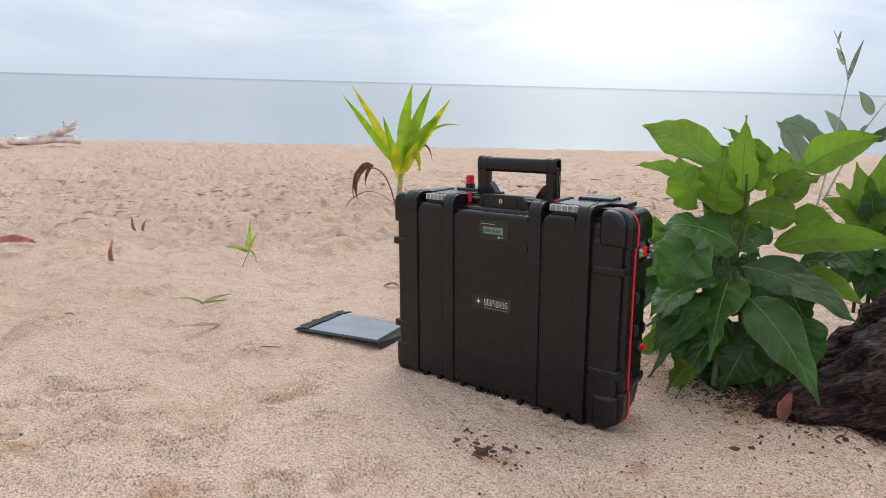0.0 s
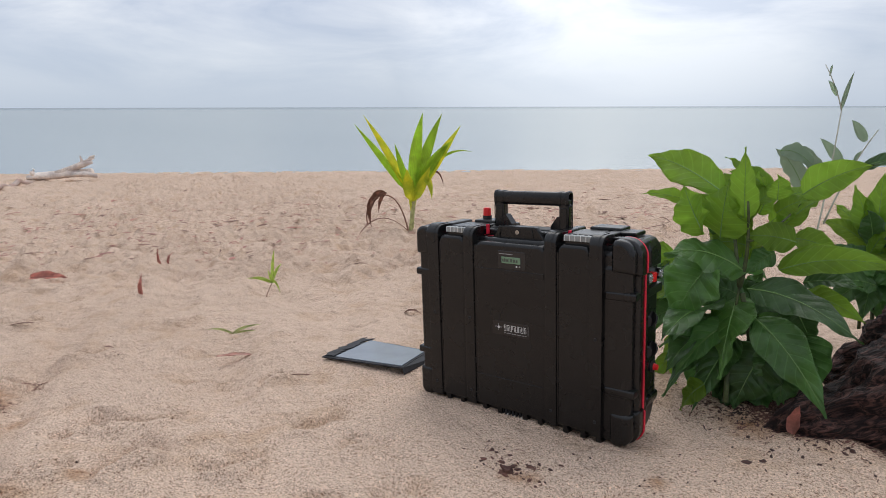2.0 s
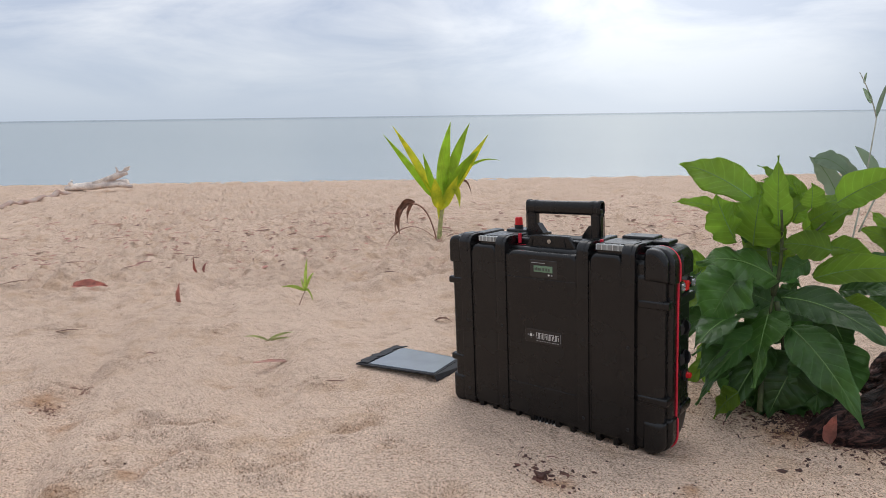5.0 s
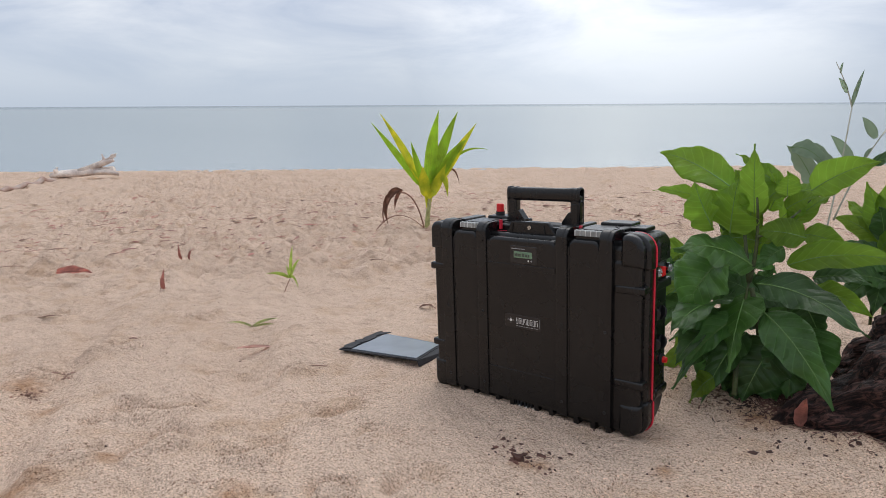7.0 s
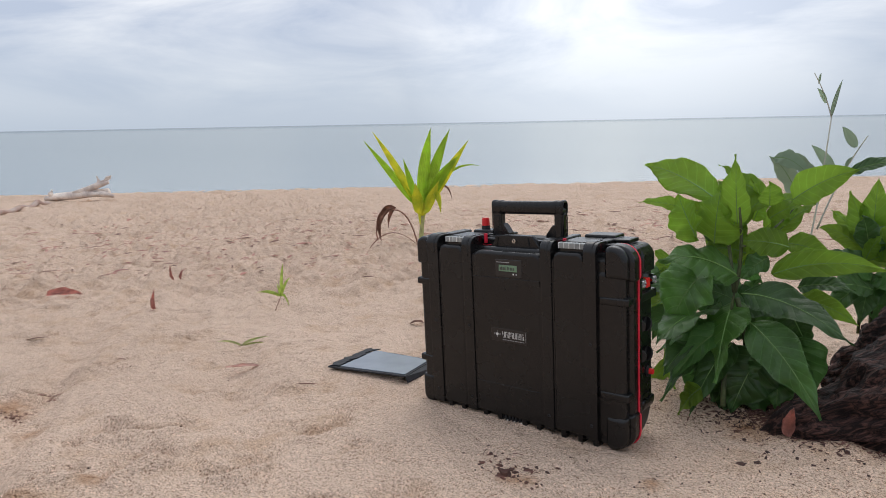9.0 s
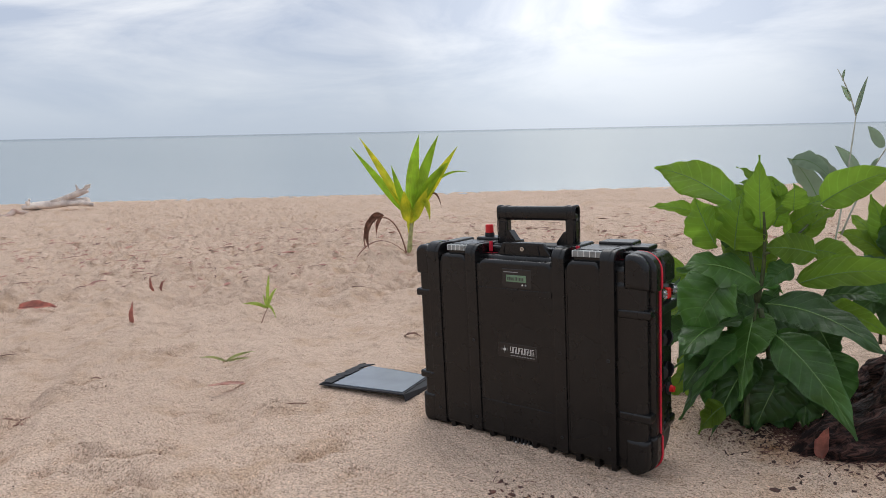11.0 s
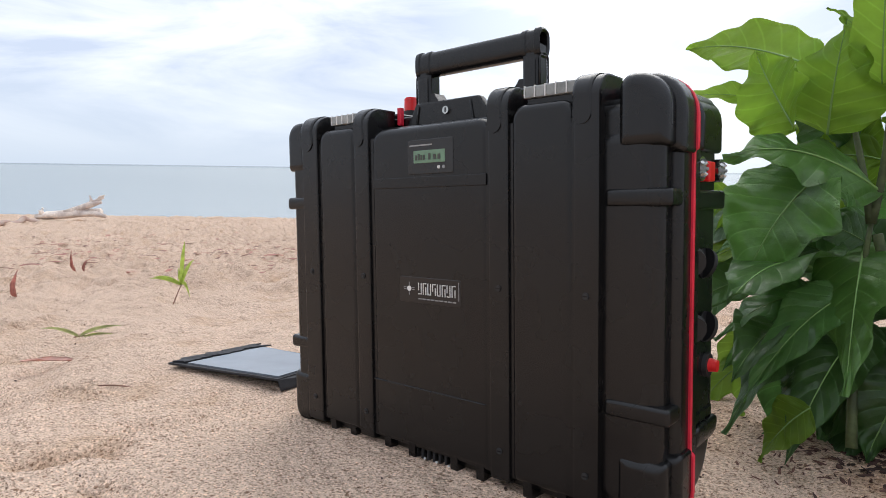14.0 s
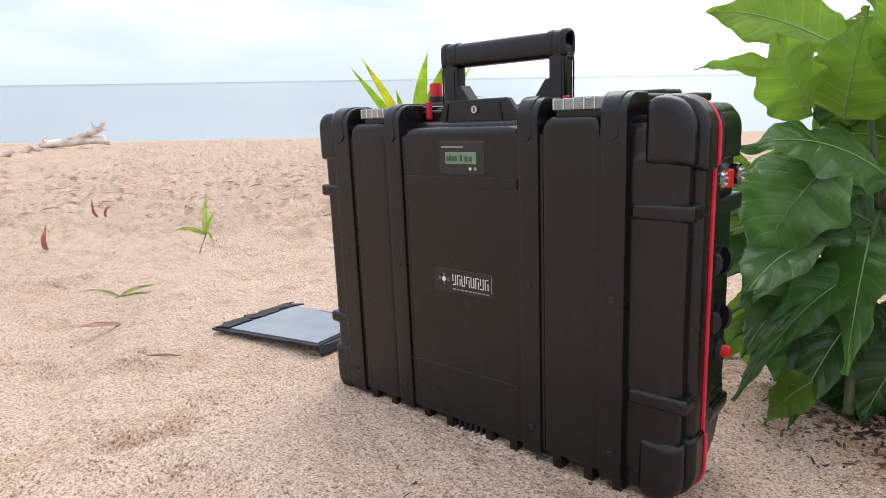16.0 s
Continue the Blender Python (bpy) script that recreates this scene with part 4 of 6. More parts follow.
def build_side():
    """Switches, lamps and capped sockets on the end of the case, and the knob on top."""
    X = 0.589
    for y in (0.086, 0.147):
        bm = rod((X - 0.006, y, 0.3645), (X + 0.0135, y, 0.3645), 0.0125, 0.0125, 20)
        lamp = part("side_lamp", bm, CHROME, case, "round clear side lamp with metal rim", smooth=40)
        for k in range(8):
            w = math.pi / 4 * k
            c, d = 0.0088 * math.cos(w), 0.0088 * math.sin(w)
            part("reflector", rod((X + 0.0125, y + c * 0.45, 0.3645 + d * 0.45), (X + 0.0155, y + c, 0.3645 + d), 0.0012, 0.0021, 8), CHROME if k % 2 else LENS, lamp)
        part("lens", rod((X + 0.0125, y, 0.3645), (X + 0.0145, y, 0.3645), 0.0102, 0.0075, 20), LENS, lamp, smooth=40)
    bm = box(X - 0.004, X + 0.015, 0.104, 0.122, 0.352, 0.373, 0.002)
    part("rocker", bm, RED_CAP, case, "red rocker switch")
    part("side_rim", box(X - 0.01, X + 0.013, 0.062, 0.163, 0.323, 0.343, 0.003), PLASTIC, case)
    part("side_rim", box(X - 0.01, X + 0.005, 0.062, 0.155, 0.09, 0.105, 0.003), PLASTIC, case)
    for y, z, open_way in ((0.08, 0.27, -1), (0.125, 0.265, 1), (0.085, 0.2, -1), (0.13, 0.195, 1)):
        bm = rod((X - 0.006, y, z), (X + 0.004, y, z), 0.017, 0.017, 20)
        sock = part("socket", bm, PLASTIC_DARK, case, smooth=40)
        bm = rod((X + 0.0035, y, z), (X + 0.0065, y + 0.004 * open_way, z - 0.0015), 0.017, 0.0155, 20)
        part("rubber_cap", bm, PLASTIC_DARK, sock, smooth=40)
    bm = rod((X - 0.006, 0.135, 0.152), (X + 0.008, 0.135, 0.152), 0.015, 0.013, 18)
    base = part("push_switch", bm, PLASTIC_DARK, case, smooth=40)
    part("push_button", rod((X + 0.007, 0.135, 0.152), (X + 0.0165, 0.135, 0.152), 0.0078, 0.0065, 18), RED_CAP, base, "red push button", smooth=40)
    # top knob
    bm = rod((0.152, 0.135, 0.44), (0.152, 0.135, 0.474), 0.0125, 0.0115, 18)
    knob = part("knob_base", bm, PLASTIC_DARK, case, smooth=40)
    bm = rod((0.152, 0.135, 0.473), (0.152, 0.135, 0.494), 0.0105, 0.0098, 18)
    bmesh.ops.bevel(bm, geom=[e for e in bm.edges if e.verts[0].co.z > 0.49 and e.verts[1].co.z > 0.49], offset=0.0015, segments=2, affect="EDGES")
    part("knob_cap", bm, RED_CAP, knob, "bright red cap", smooth=40)
    for a, b in ((0.525, 0.565), (0.21, 0.24)):
        part("back_hinge", box(a, b, 0.1, 0.155, TOP_Z, TOP_Z + 0.01, 0.003), PLASTIC, case)


TOP_Z = 0.448
build_side()


# ---- the folding solar panel ----
def build_solar_panel():
    """Four corners in the world; a stiff cell sheet in a cloth frame, its near edge propped a little."""
    a, b, c, d = (Vector(p) for p in PANEL)
    panel = thing("solar_panel", "black folding solar panel lying on the sand beside the case", "solar panel", Matrix.Translation((a + c) / 2))
    o = (a + c) / 2

    def at(s, t, h=0.0):
        p = (a * (1 - s) + b * s) * (1 - t) + (d * (1 - s) + c * s) * t
        return p - o + Vector((0, 0, h))

    def sheet(s0, s1, t0, t1, h0, h1, n=1, rough=0.0):
        bm = bmesh.new()
        lo, hi = [], []
        ring = [(s0 + (s1 - s0) * k / n, t0) for k in range(n)] + [(s1, t0 + (t1 - t0) * k / n) for k in range(n)] + [(s1 - (s1 - s0) * k / n, t1) for k in range(n)] + [(s0, t1 - (t1 - t0) * k / n) for k in range(n)]
        for s, t in ring:
            w = rough * noise.noise(Vector((s * 21, t * 21, 3)))
            lo.append(bm.verts.new(at(s + w, t + w, h0)))
            hi.append(bm.verts.new(at(s + w, t + w, h1 + 0.02 * w)))
        bm.faces.new(lo)
        bm.faces.new(hi)
        m = len(ring)
        for k in range(m):
            bm.faces.new((lo[k], lo[(k + 1) % m], hi[(k + 1) % m], hi[k]))
        return bm

    part("cloth_back", sheet(0, 1, 0, 1, -0.002, 0.002, 14, 0.016), CELL_CLOTH, panel)
    part("cell_sheet", sheet(0.15, 0.975, 0.05, 0.95, 0.0, 0.0045), CELL, panel, "smooth dark grey-blue cell sheet")
    part("cloth_pocket", sheet(0.005, 0.125, 0.03, 0.97, 0.0, 0.006, 16, 0.085), CELL_CLOTH, panel, "crumpled black cloth pocket")
    # flap that hangs from the far end to the sand
    bm = bmesh.new()
    p, q = at(1.0, 0.0), at(1.0, 1.0)
    out = Vector((0.11, 0.035, 0))
    low = Vector((0, 0, -0.022))
    vs = [p, p + out * 0.05 + low * 0.7, q + out * 0.3 + low * 0.4, q]
    for f in (0, 1):
        bm.faces.new([bm.verts.new(v + Vector((0, 0, -0.004 * f))) for v in vs])
    bm.verts.ensure_lookup_table()
    for k in range(4):
        bm.faces.new((bm.verts[k], bm.verts[(k + 1) % 4], bm.verts[4 + (k + 1) % 4], bm.verts[4 + k]))
    part("cloth_flap", bm, CELL_CLOTH, panel)


PANEL = ((-0.372, -0.006, 0.010), (-0.097, 0.053, 0.026), (-0.150, 0.235, 0.006), (-0.425, 0.222, -0.012))
build_solar_panel()


# ---- broad-leaved shrub ----
def build_leaf(plant, base, tip, width, mat, lift=0.15, face=(-0.15, -0.75, 0.6), fold=0.22, vein=VEIN, name="leaf", curl=0.06, shape=ovate):
    """A broad leaf with its stalk, blade, midrib and side veins; lift raises its middle."""
    base, tip = Vector(base), Vector(tip)
    length = (tip - base).length
    mid = (base + tip) / 2 + Vector(face).normalized() * length * 0.06 + Vector((0, 0, 1)) * length * lift
    n = 34
    pts = bend(base, mid, tip, n)
    seed = base.x * 37 + tip.z * 53
    bm = blade(pts, width, face, shape, fold + 0.2 * math.sin(seed * 3), curl, 10, 0.0007, seed, 0.95 * math.sin(seed))
    leaf = part(name, bm, mat, plant)
    up = Vector(face).normalized()
    bm = tube([p + up * 0.0012 for p in pts[:-1]], [0.0014 * (1 - 0.8 * i / n) * min(1.3, width / 0.08) for i in range(n)], 6)
    part("midrib", bm, vein, leaf, smooth=180)
    return leaf


def build_shrub():
    at = (0.688, 0.383)
    shrub = thing("shrub", "broad-leaved green shrub growing from the sand beside the case", "shrub", Matrix.Translation((at[0], at[1], 0)))
    o = Vector((at[0], at[1], 0))

    def stem(a, m, b, r):
        part("stem", tube([p - o for p in bend(a, m, b, 8)], [0.62 * r * (1 - 0.07 * i) for i in range(9)], 8, wobble=0.1), STEM, shrub, smooth=180)

    def leaf(a, b, w, mat, lift=0.12, face=(-0.15, -0.75, 0.6), fold=0.22):
        build_leaf(shrub, Vector(a) - o, Vector(b) - o, w, mat, lift, face, fold)

    stem((0.707, 0.308, 0.065), (0.689, 0.354, 0.192), (0.696, 0.378, 0.332), 0.0110)
    stem((0.696, 0.378, 0.332), (0.676, 0.395, 0.424), (0.634, 0.466, 0.537), 0.0090)
    stem((0.696, 0.378, 0.332), (0.708, 0.400, 0.413), (0.704, 0.338, 0.543), 0.0090)
    stem((0.704, 0.376, 0.319), (0.738, 0.388, 0.194), (0.740, 0.381, 0.063), 0.0100)
    stem((0.707, 0.365, 0.447), (0.764, 0.422, 0.472), (0.794, 0.541, 0.549), 0.0060)
    # the large leaves
    leaf((0.603, 0.502, 0.541), (0.365, 0.626, 0.612), 0.105, LEAF_LIGHT, lift=0.08, face=(-0.3, -0.6, 0.75), fold=0.22)
    leaf((0.604, 0.382, 0.449), (0.540, 0.405, 0.560), 0.115, LEAF_LIGHT, lift=0.0, face=(-0.7, -0.7, 0.15), fold=0.45)
    leaf((0.637, 0.400, 0.443), (0.653, 0.370, 0.585), 0.14, LEAF_LIGHT, lift=0.0, face=(-0.35, -0.9, 0.15), fold=0.12)
    leaf((0.704, 0.385, 0.369), (0.546, 0.272, 0.410), 0.115, LEAF_MID, lift=0.24, face=(-0.2, -0.6, 0.8), fold=0.05)
    leaf((0.646, 0.337, 0.389), (0.576, 0.275, 0.241), 0.155, LEAF_MID, lift=0.22, face=(-0.35, -0.8, 0.5), fold=0.12)
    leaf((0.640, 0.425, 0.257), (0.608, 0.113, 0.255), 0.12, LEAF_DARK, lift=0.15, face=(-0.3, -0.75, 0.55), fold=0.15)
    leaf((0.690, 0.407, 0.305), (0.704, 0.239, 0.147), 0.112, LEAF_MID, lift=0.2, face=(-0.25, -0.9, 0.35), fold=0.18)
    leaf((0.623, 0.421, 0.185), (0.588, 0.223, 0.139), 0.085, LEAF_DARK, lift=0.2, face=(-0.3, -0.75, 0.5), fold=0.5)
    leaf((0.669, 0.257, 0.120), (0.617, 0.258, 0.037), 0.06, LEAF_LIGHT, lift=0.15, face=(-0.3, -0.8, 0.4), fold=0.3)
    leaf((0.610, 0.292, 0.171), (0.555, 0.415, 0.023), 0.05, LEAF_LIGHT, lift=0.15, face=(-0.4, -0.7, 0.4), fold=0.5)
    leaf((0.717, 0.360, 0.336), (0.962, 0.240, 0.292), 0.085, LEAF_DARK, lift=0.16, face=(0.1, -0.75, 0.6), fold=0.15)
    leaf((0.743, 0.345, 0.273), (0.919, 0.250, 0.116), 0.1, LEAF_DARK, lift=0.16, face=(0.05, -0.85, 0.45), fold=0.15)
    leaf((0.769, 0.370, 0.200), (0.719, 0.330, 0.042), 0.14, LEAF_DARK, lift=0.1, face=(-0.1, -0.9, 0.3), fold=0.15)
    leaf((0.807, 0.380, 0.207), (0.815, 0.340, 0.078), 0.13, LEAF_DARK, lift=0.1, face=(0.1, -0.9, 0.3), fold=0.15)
    leaf((0.802, 0.400, 0.451), (0.697, 0.370, 0.458), 0.075, LEAF_LIGHT, lift=0.1, face=(-0.1, -0.8, 0.5), fold=0.22)
    leaf((0.765, 0.420, 0.385), (0.939, 0.340, 0.449), 0.06, LEAF_LIGHT, lift=0.12, face=(0, -0.8, 0.5), fold=0.22)
    leaf((0.632, 0.400, 0.332), (0.483, 0.500, 0.316), 0.09, LEAF_LIGHT, lift=0.1, face=(-0.2, -0.85, 0.3), fold=0.22)
    leaf((0.486, 0.550, 0.358), (0.445, 0.560, 0.312), 0.09, LEAF_LIGHT, lift=0.1, face=(-0.2, -0.9, 0.2), fold=0.22)
    leaf((0.792, 0.680, 0.571), (0.709, 0.690, 0.644), 0.045, LEAF_GREY, lift=0.35, face=(0.2, -0.6, 0.7), fold=0.2)
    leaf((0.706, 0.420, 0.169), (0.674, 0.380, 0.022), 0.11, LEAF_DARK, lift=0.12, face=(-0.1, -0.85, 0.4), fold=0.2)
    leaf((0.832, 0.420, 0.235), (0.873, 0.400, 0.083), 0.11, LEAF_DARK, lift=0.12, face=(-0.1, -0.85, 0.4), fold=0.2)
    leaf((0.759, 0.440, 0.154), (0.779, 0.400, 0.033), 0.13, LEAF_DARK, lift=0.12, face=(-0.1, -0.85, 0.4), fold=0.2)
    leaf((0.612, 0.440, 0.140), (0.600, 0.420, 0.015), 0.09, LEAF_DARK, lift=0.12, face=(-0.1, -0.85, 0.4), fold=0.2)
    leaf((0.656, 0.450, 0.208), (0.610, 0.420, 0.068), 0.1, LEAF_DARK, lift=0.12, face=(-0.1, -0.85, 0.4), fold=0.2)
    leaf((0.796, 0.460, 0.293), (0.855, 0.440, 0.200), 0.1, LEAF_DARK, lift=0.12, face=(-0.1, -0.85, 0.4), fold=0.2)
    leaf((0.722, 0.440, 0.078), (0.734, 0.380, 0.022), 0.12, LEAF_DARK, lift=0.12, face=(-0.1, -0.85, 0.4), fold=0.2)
    leaf((0.811, 0.460, 0.316), (0.952, 0.400, 0.290), 0.06, LEAF_LIGHT, lift=0.14, face=(0.05, -0.75, 0.6), fold=0.2)
    leaf((0.781, 0.460, 0.448), (0.889, 0.430, 0.425), 0.06, LEAF_LIGHT, lift=0.14, face=(0.05, -0.75, 0.6), fold=0.2)
    leaf((0.809, 0.500, 0.335), (0.933, 0.470, 0.350), 0.055, LEAF_DARK, lift=0.14, face=(0.05, -0.75, 0.6), fold=0.2)
    leaf((0.752, 0.440, 0.413), (0.695, 0.420, 0.350), 0.06, LEAF_DARK, lift=0.14, face=(0.05, -0.75, 0.6), fold=0.2)
    # smaller leaves and those within
    leaf((0.906, 0.381, 0.628), (1.012, 0.370, 0.657), 0.033, LEAF_DARK, lift=0.08)
    leaf((0.527, 0.525, 0.503), (0.384, 0.530, 0.513), 0.041, LEAF_LIGHT, lift=0.1)
    leaf((0.694, 0.371, 0.501), (0.692, 0.327, 0.666), 0.069, LEAF_LIGHT, lift=0.0, face=(-0.1, -0.9, 0.1))
    leaf((0.766, 0.686, 0.524), (0.683, 0.682, 0.643), 0.060, LEAF_GREY, lift=0.2, face=(0.2, -0.5, 0.8))
    leaf((0.694, 0.684, 0.637), (0.795, 0.647, 0.586), 0.048, LEAF_GREY, lift=0.3)
    leaf((0.807, 0.361, 0.565), (0.933, 0.314, 0.639), 0.074, LEAF_LIGHT, lift=0.12, face=(0.1, -0.9, 0.35))
    leaf((0.782, 0.348, 0.394), (1.013, 0.241, 0.450), 0.062, LEAF_LIGHT, lift=0.16, face=(0.0, -0.85, 0.4))
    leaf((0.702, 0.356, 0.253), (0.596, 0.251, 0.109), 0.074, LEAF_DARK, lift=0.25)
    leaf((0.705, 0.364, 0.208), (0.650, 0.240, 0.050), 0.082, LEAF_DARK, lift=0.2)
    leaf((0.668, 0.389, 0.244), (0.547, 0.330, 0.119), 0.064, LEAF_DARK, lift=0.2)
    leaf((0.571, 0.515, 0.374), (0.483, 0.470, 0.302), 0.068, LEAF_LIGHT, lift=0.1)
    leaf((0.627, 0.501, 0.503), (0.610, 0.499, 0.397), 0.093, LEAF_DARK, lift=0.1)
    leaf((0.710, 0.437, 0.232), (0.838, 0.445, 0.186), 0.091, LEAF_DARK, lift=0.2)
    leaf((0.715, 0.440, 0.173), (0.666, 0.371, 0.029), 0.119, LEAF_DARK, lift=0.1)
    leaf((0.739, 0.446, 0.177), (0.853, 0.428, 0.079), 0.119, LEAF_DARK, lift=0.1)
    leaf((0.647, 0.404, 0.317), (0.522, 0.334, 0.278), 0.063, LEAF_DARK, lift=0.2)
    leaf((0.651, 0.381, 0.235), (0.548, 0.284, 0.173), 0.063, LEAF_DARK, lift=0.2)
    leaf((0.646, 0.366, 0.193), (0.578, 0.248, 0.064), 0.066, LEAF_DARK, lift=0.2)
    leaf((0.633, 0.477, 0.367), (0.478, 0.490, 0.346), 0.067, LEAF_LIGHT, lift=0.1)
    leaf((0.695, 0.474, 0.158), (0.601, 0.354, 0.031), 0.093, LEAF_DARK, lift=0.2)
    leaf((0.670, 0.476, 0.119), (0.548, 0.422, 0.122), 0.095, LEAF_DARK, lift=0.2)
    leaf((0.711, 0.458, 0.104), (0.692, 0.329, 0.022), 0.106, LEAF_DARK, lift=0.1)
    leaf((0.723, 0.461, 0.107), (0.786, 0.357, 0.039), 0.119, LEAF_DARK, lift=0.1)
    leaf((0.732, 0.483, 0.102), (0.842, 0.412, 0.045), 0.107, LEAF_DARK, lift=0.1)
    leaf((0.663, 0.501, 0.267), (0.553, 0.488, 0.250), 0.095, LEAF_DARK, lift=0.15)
    leaf((0.743, 0.513, 0.250), (0.855, 0.527, 0.239), 0.081, LEAF_DARK, lift=0.2)
    leaf((0.650, 0.517, 0.339), (0.517, 0.526, 0.267), 0.082, LEAF_LIGHT, lift=0.15)
    leaf((0.681, 0.510, 0.478), (0.592, 0.553, 0.584), 0.080, LEAF_LIGHT, lift=0.1)
    leaf((0.737, 0.568, 0.447), (0.817, 0.643, 0.526), 0.069, LEAF_LIGHT, lift=0.15)
    leaf((0.679, 0.537, 0.255), (0.703, 0.614, 0.326), 0.054, LEAF_DARK, lift=0.14)
    leaf((0.704, 0.454, 0.144), (0.781, 0.445, 0.170), 0.066, LEAF_DARK, lift=0.16)
    leaf((0.608, 0.577, 0.502), (0.608, 0.507, 0.353), 0.076, LEAF_LIGHT, lift=0.08)
    leaf((0.660, 0.437, 0.278), (0.819, 0.431, 0.273), 0.077, LEAF_DARK, lift=0.22)
    leaf((0.693, 0.476, 0.411), (0.544, 0.486, 0.377), 0.070, LEAF_LIGHT, lift=0.24)
    leaf((0.691, 0.400, 0.178), (0.658, 0.307, 0.107), 0.057, LEAF_DARK, lift=0.17)
    leaf((0.636, 0.594, 0.507), (0.590, 0.562, 0.395), 0.062, LEAF_LIGHT, lift=0.15)
    leaf((0.639, 0.518, 0.216), (0.722, 0.572, 0.190), 0.053, LEAF_DARK, lift=0.21)
    leaf((0.719, 0.470, 0.149), (0.668, 0.447, 0.029), 0.055, LEAF_DARK, lift=0.2)
    leaf((0.639, 0.502, 0.482), (0.492, 0.517, 0.506), 0.067, LEAF_LIGHT, lift=0.11)
    leaf((0.626, 0.545, 0.378), (0.711, 0.610, 0.304), 0.058, LEAF_DARK, lift=0.06)
    leaf((0.695, 0.467, 0.119), (0.614, 0.449, 0.016), 0.066, LEAF_DARK, lift=0.13)
    leaf((0.658, 0.484, 0.170), (0.617, 0.533, 0.238), 0.055, LEAF_DARK, lift=0.14)
    leaf((0.648, 0.621, 0.441), (0.620, 0.630, 0.302), 0.085, LEAF_DARK, lift=0.14)
    leaf((0.683, 0.492, 0.324), (0.593, 0.411, 0.277), 0.061, LEAF_DARK, lift=0.25)
    leaf((0.717, 0.389, 0.161), (0.623, 0.319, 0.121), 0.071, LEAF_DARK, lift=0.22)
    leaf((0.669, 0.548, 0.364), (0.675, 0.594, 0.427), 0.063, LEAF_LIGHT, lift=0.19)
    leaf((0.660, 0.485, 0.408), (0.656, 0.550, 0.466), 0.070, LEAF_LIGHT, lift=0.17)
    leaf((0.643, 0.530, 0.511), (0.652, 0.546, 0.366), 0.071, LEAF_LIGHT, lift=0.21)
    leaf((0.671, 0.493, 0.381), (0.640, 0.541, 0.446), 0.076, LEAF_LIGHT, lift=0.19)
    leaf((0.736, 0.405, 0.153), (0.607, 0.396, 0.096), 0.077, LEAF_DARK, lift=0.15)
    leaf((0.681, 0.536, 0.225), (0.660, 0.551, 0.256), 0.073, LEAF_DARK, lift=0.13)
    leaf((0.708, 0.417, 0.289), (0.621, 0.362, 0.329), 0.060, LEAF_DARK, lift=0.18)
    leaf((0.662, 0.523, 0.428), (0.609, 0.477, 0.439), 0.052, LEAF_LIGHT, lift=0.08)
    leaf((0.626, 0.514, 0.359), (0.558, 0.476, 0.364), 0.068, LEAF_LIGHT, lift=0.24)
    leaf((0.685, 0.448, 0.195), (0.736, 0.436, 0.267), 0.067, LEAF_DARK, lift=0.16)
    leaf((0.710, 0.528, 0.116), (0.631, 0.452, 0.137), 0.055, LEAF_DARK, lift=0.16)
    leaf((0.654, 0.466, 0.271), (0.538, 0.434, 0.307), 0.057, LEAF_DARK, lift=0.11)
    leaf((0.659, 0.476, 0.278), (0.787, 0.479, 0.276), 0.079, LEAF_DARK, lift=0.15)
    leaf((0.686, 0.569, 0.543), (0.604, 0.505, 0.629), 0.047, LEAF_LIGHT, lift=0.08, face=(0.49, -0.75, 0.41))
    leaf((0.687, 0.552, 0.484), (0.736, 0.495, 0.576), 0.060, LEAF_LIGHT, lift=0.11, face=(0.03, -0.75, 0.44))
    leaf((0.691, 0.558, 0.516), (0.666, 0.579, 0.589), 0.042, LEAF_LIGHT, lift=0.1, face=(-0.04, -0.75, 0.84))
    leaf((0.696, 0.448, 0.520), (0.748, 0.531, 0.553), 0.041, LEAF_LIGHT, lift=0.22, face=(0.19, -0.75, 0.50))
    leaf((0.737, 0.503, 0.527), (0.804, 0.528, 0.556), 0.052, LEAF_LIGHT, lift=0.12, face=(-0.35, -0.75, 0.61))
    leaf((0.630, 0.547, 0.458), (0.515, 0.559, 0.522), 0.042, LEAF_LIGHT, lift=0.19, face=(0.48, -0.75, 0.90))
    leaf((0.634, 0.514, 0.474), (0.684, 0.624, 0.507), 0.060, LEAF_LIGHT, lift=0.08, face=(-0.21, -0.75, 0.84))
    leaf((0.706, 0.533, 0.535), (0.697, 0.445, 0.604), 0.042, LEAF_LIGHT, lift=0.13, face=(-0.43, -0.75, 0.24))
    leaf((0.737, 0.488, 0.501), (0.807, 0.467, 0.541), 0.054, LEAF_LIGHT, lift=0.15, face=(0.44, -0.75, 0.46))
    leaf((0.722, 0.509, 0.548), (0.599, 0.569, 0.584), 0.055, LEAF_LIGHT, lift=0.17, face=(-0.24, -0.75, 0.59))
    leaf((0.744, 0.445, 0.538), (0.744, 0.426, 0.599), 0.056, LEAF_LIGHT, lift=0.09, face=(0.21, -0.75, 0.66))
    leaf((0.705, 0.614, 0.539), (0.609, 0.632, 0.551), 0.048, LEAF_LIGHT, lift=0.07, face=(0.47, -0.75, 0.67))
    leaf((0.671, 0.421, 0.479), (0.701, 0.404, 0.552), 0.053, LEAF_LIGHT, lift=0.12, face=(-0.11, -0.75, 0.30))
    leaf((0.709, 0.579, 0.460), (0.779, 0.604, 0.518), 0.057, LEAF_LIGHT, lift=0.16, face=(0.24, -0.75, 0.48))
    leaf((0.562, 0.506, 0.290), (0.453, 0.403, 0.220), 0.064, LEAF_LIGHT, lift=0.17, face=(-0.3, -0.8, 0.45))
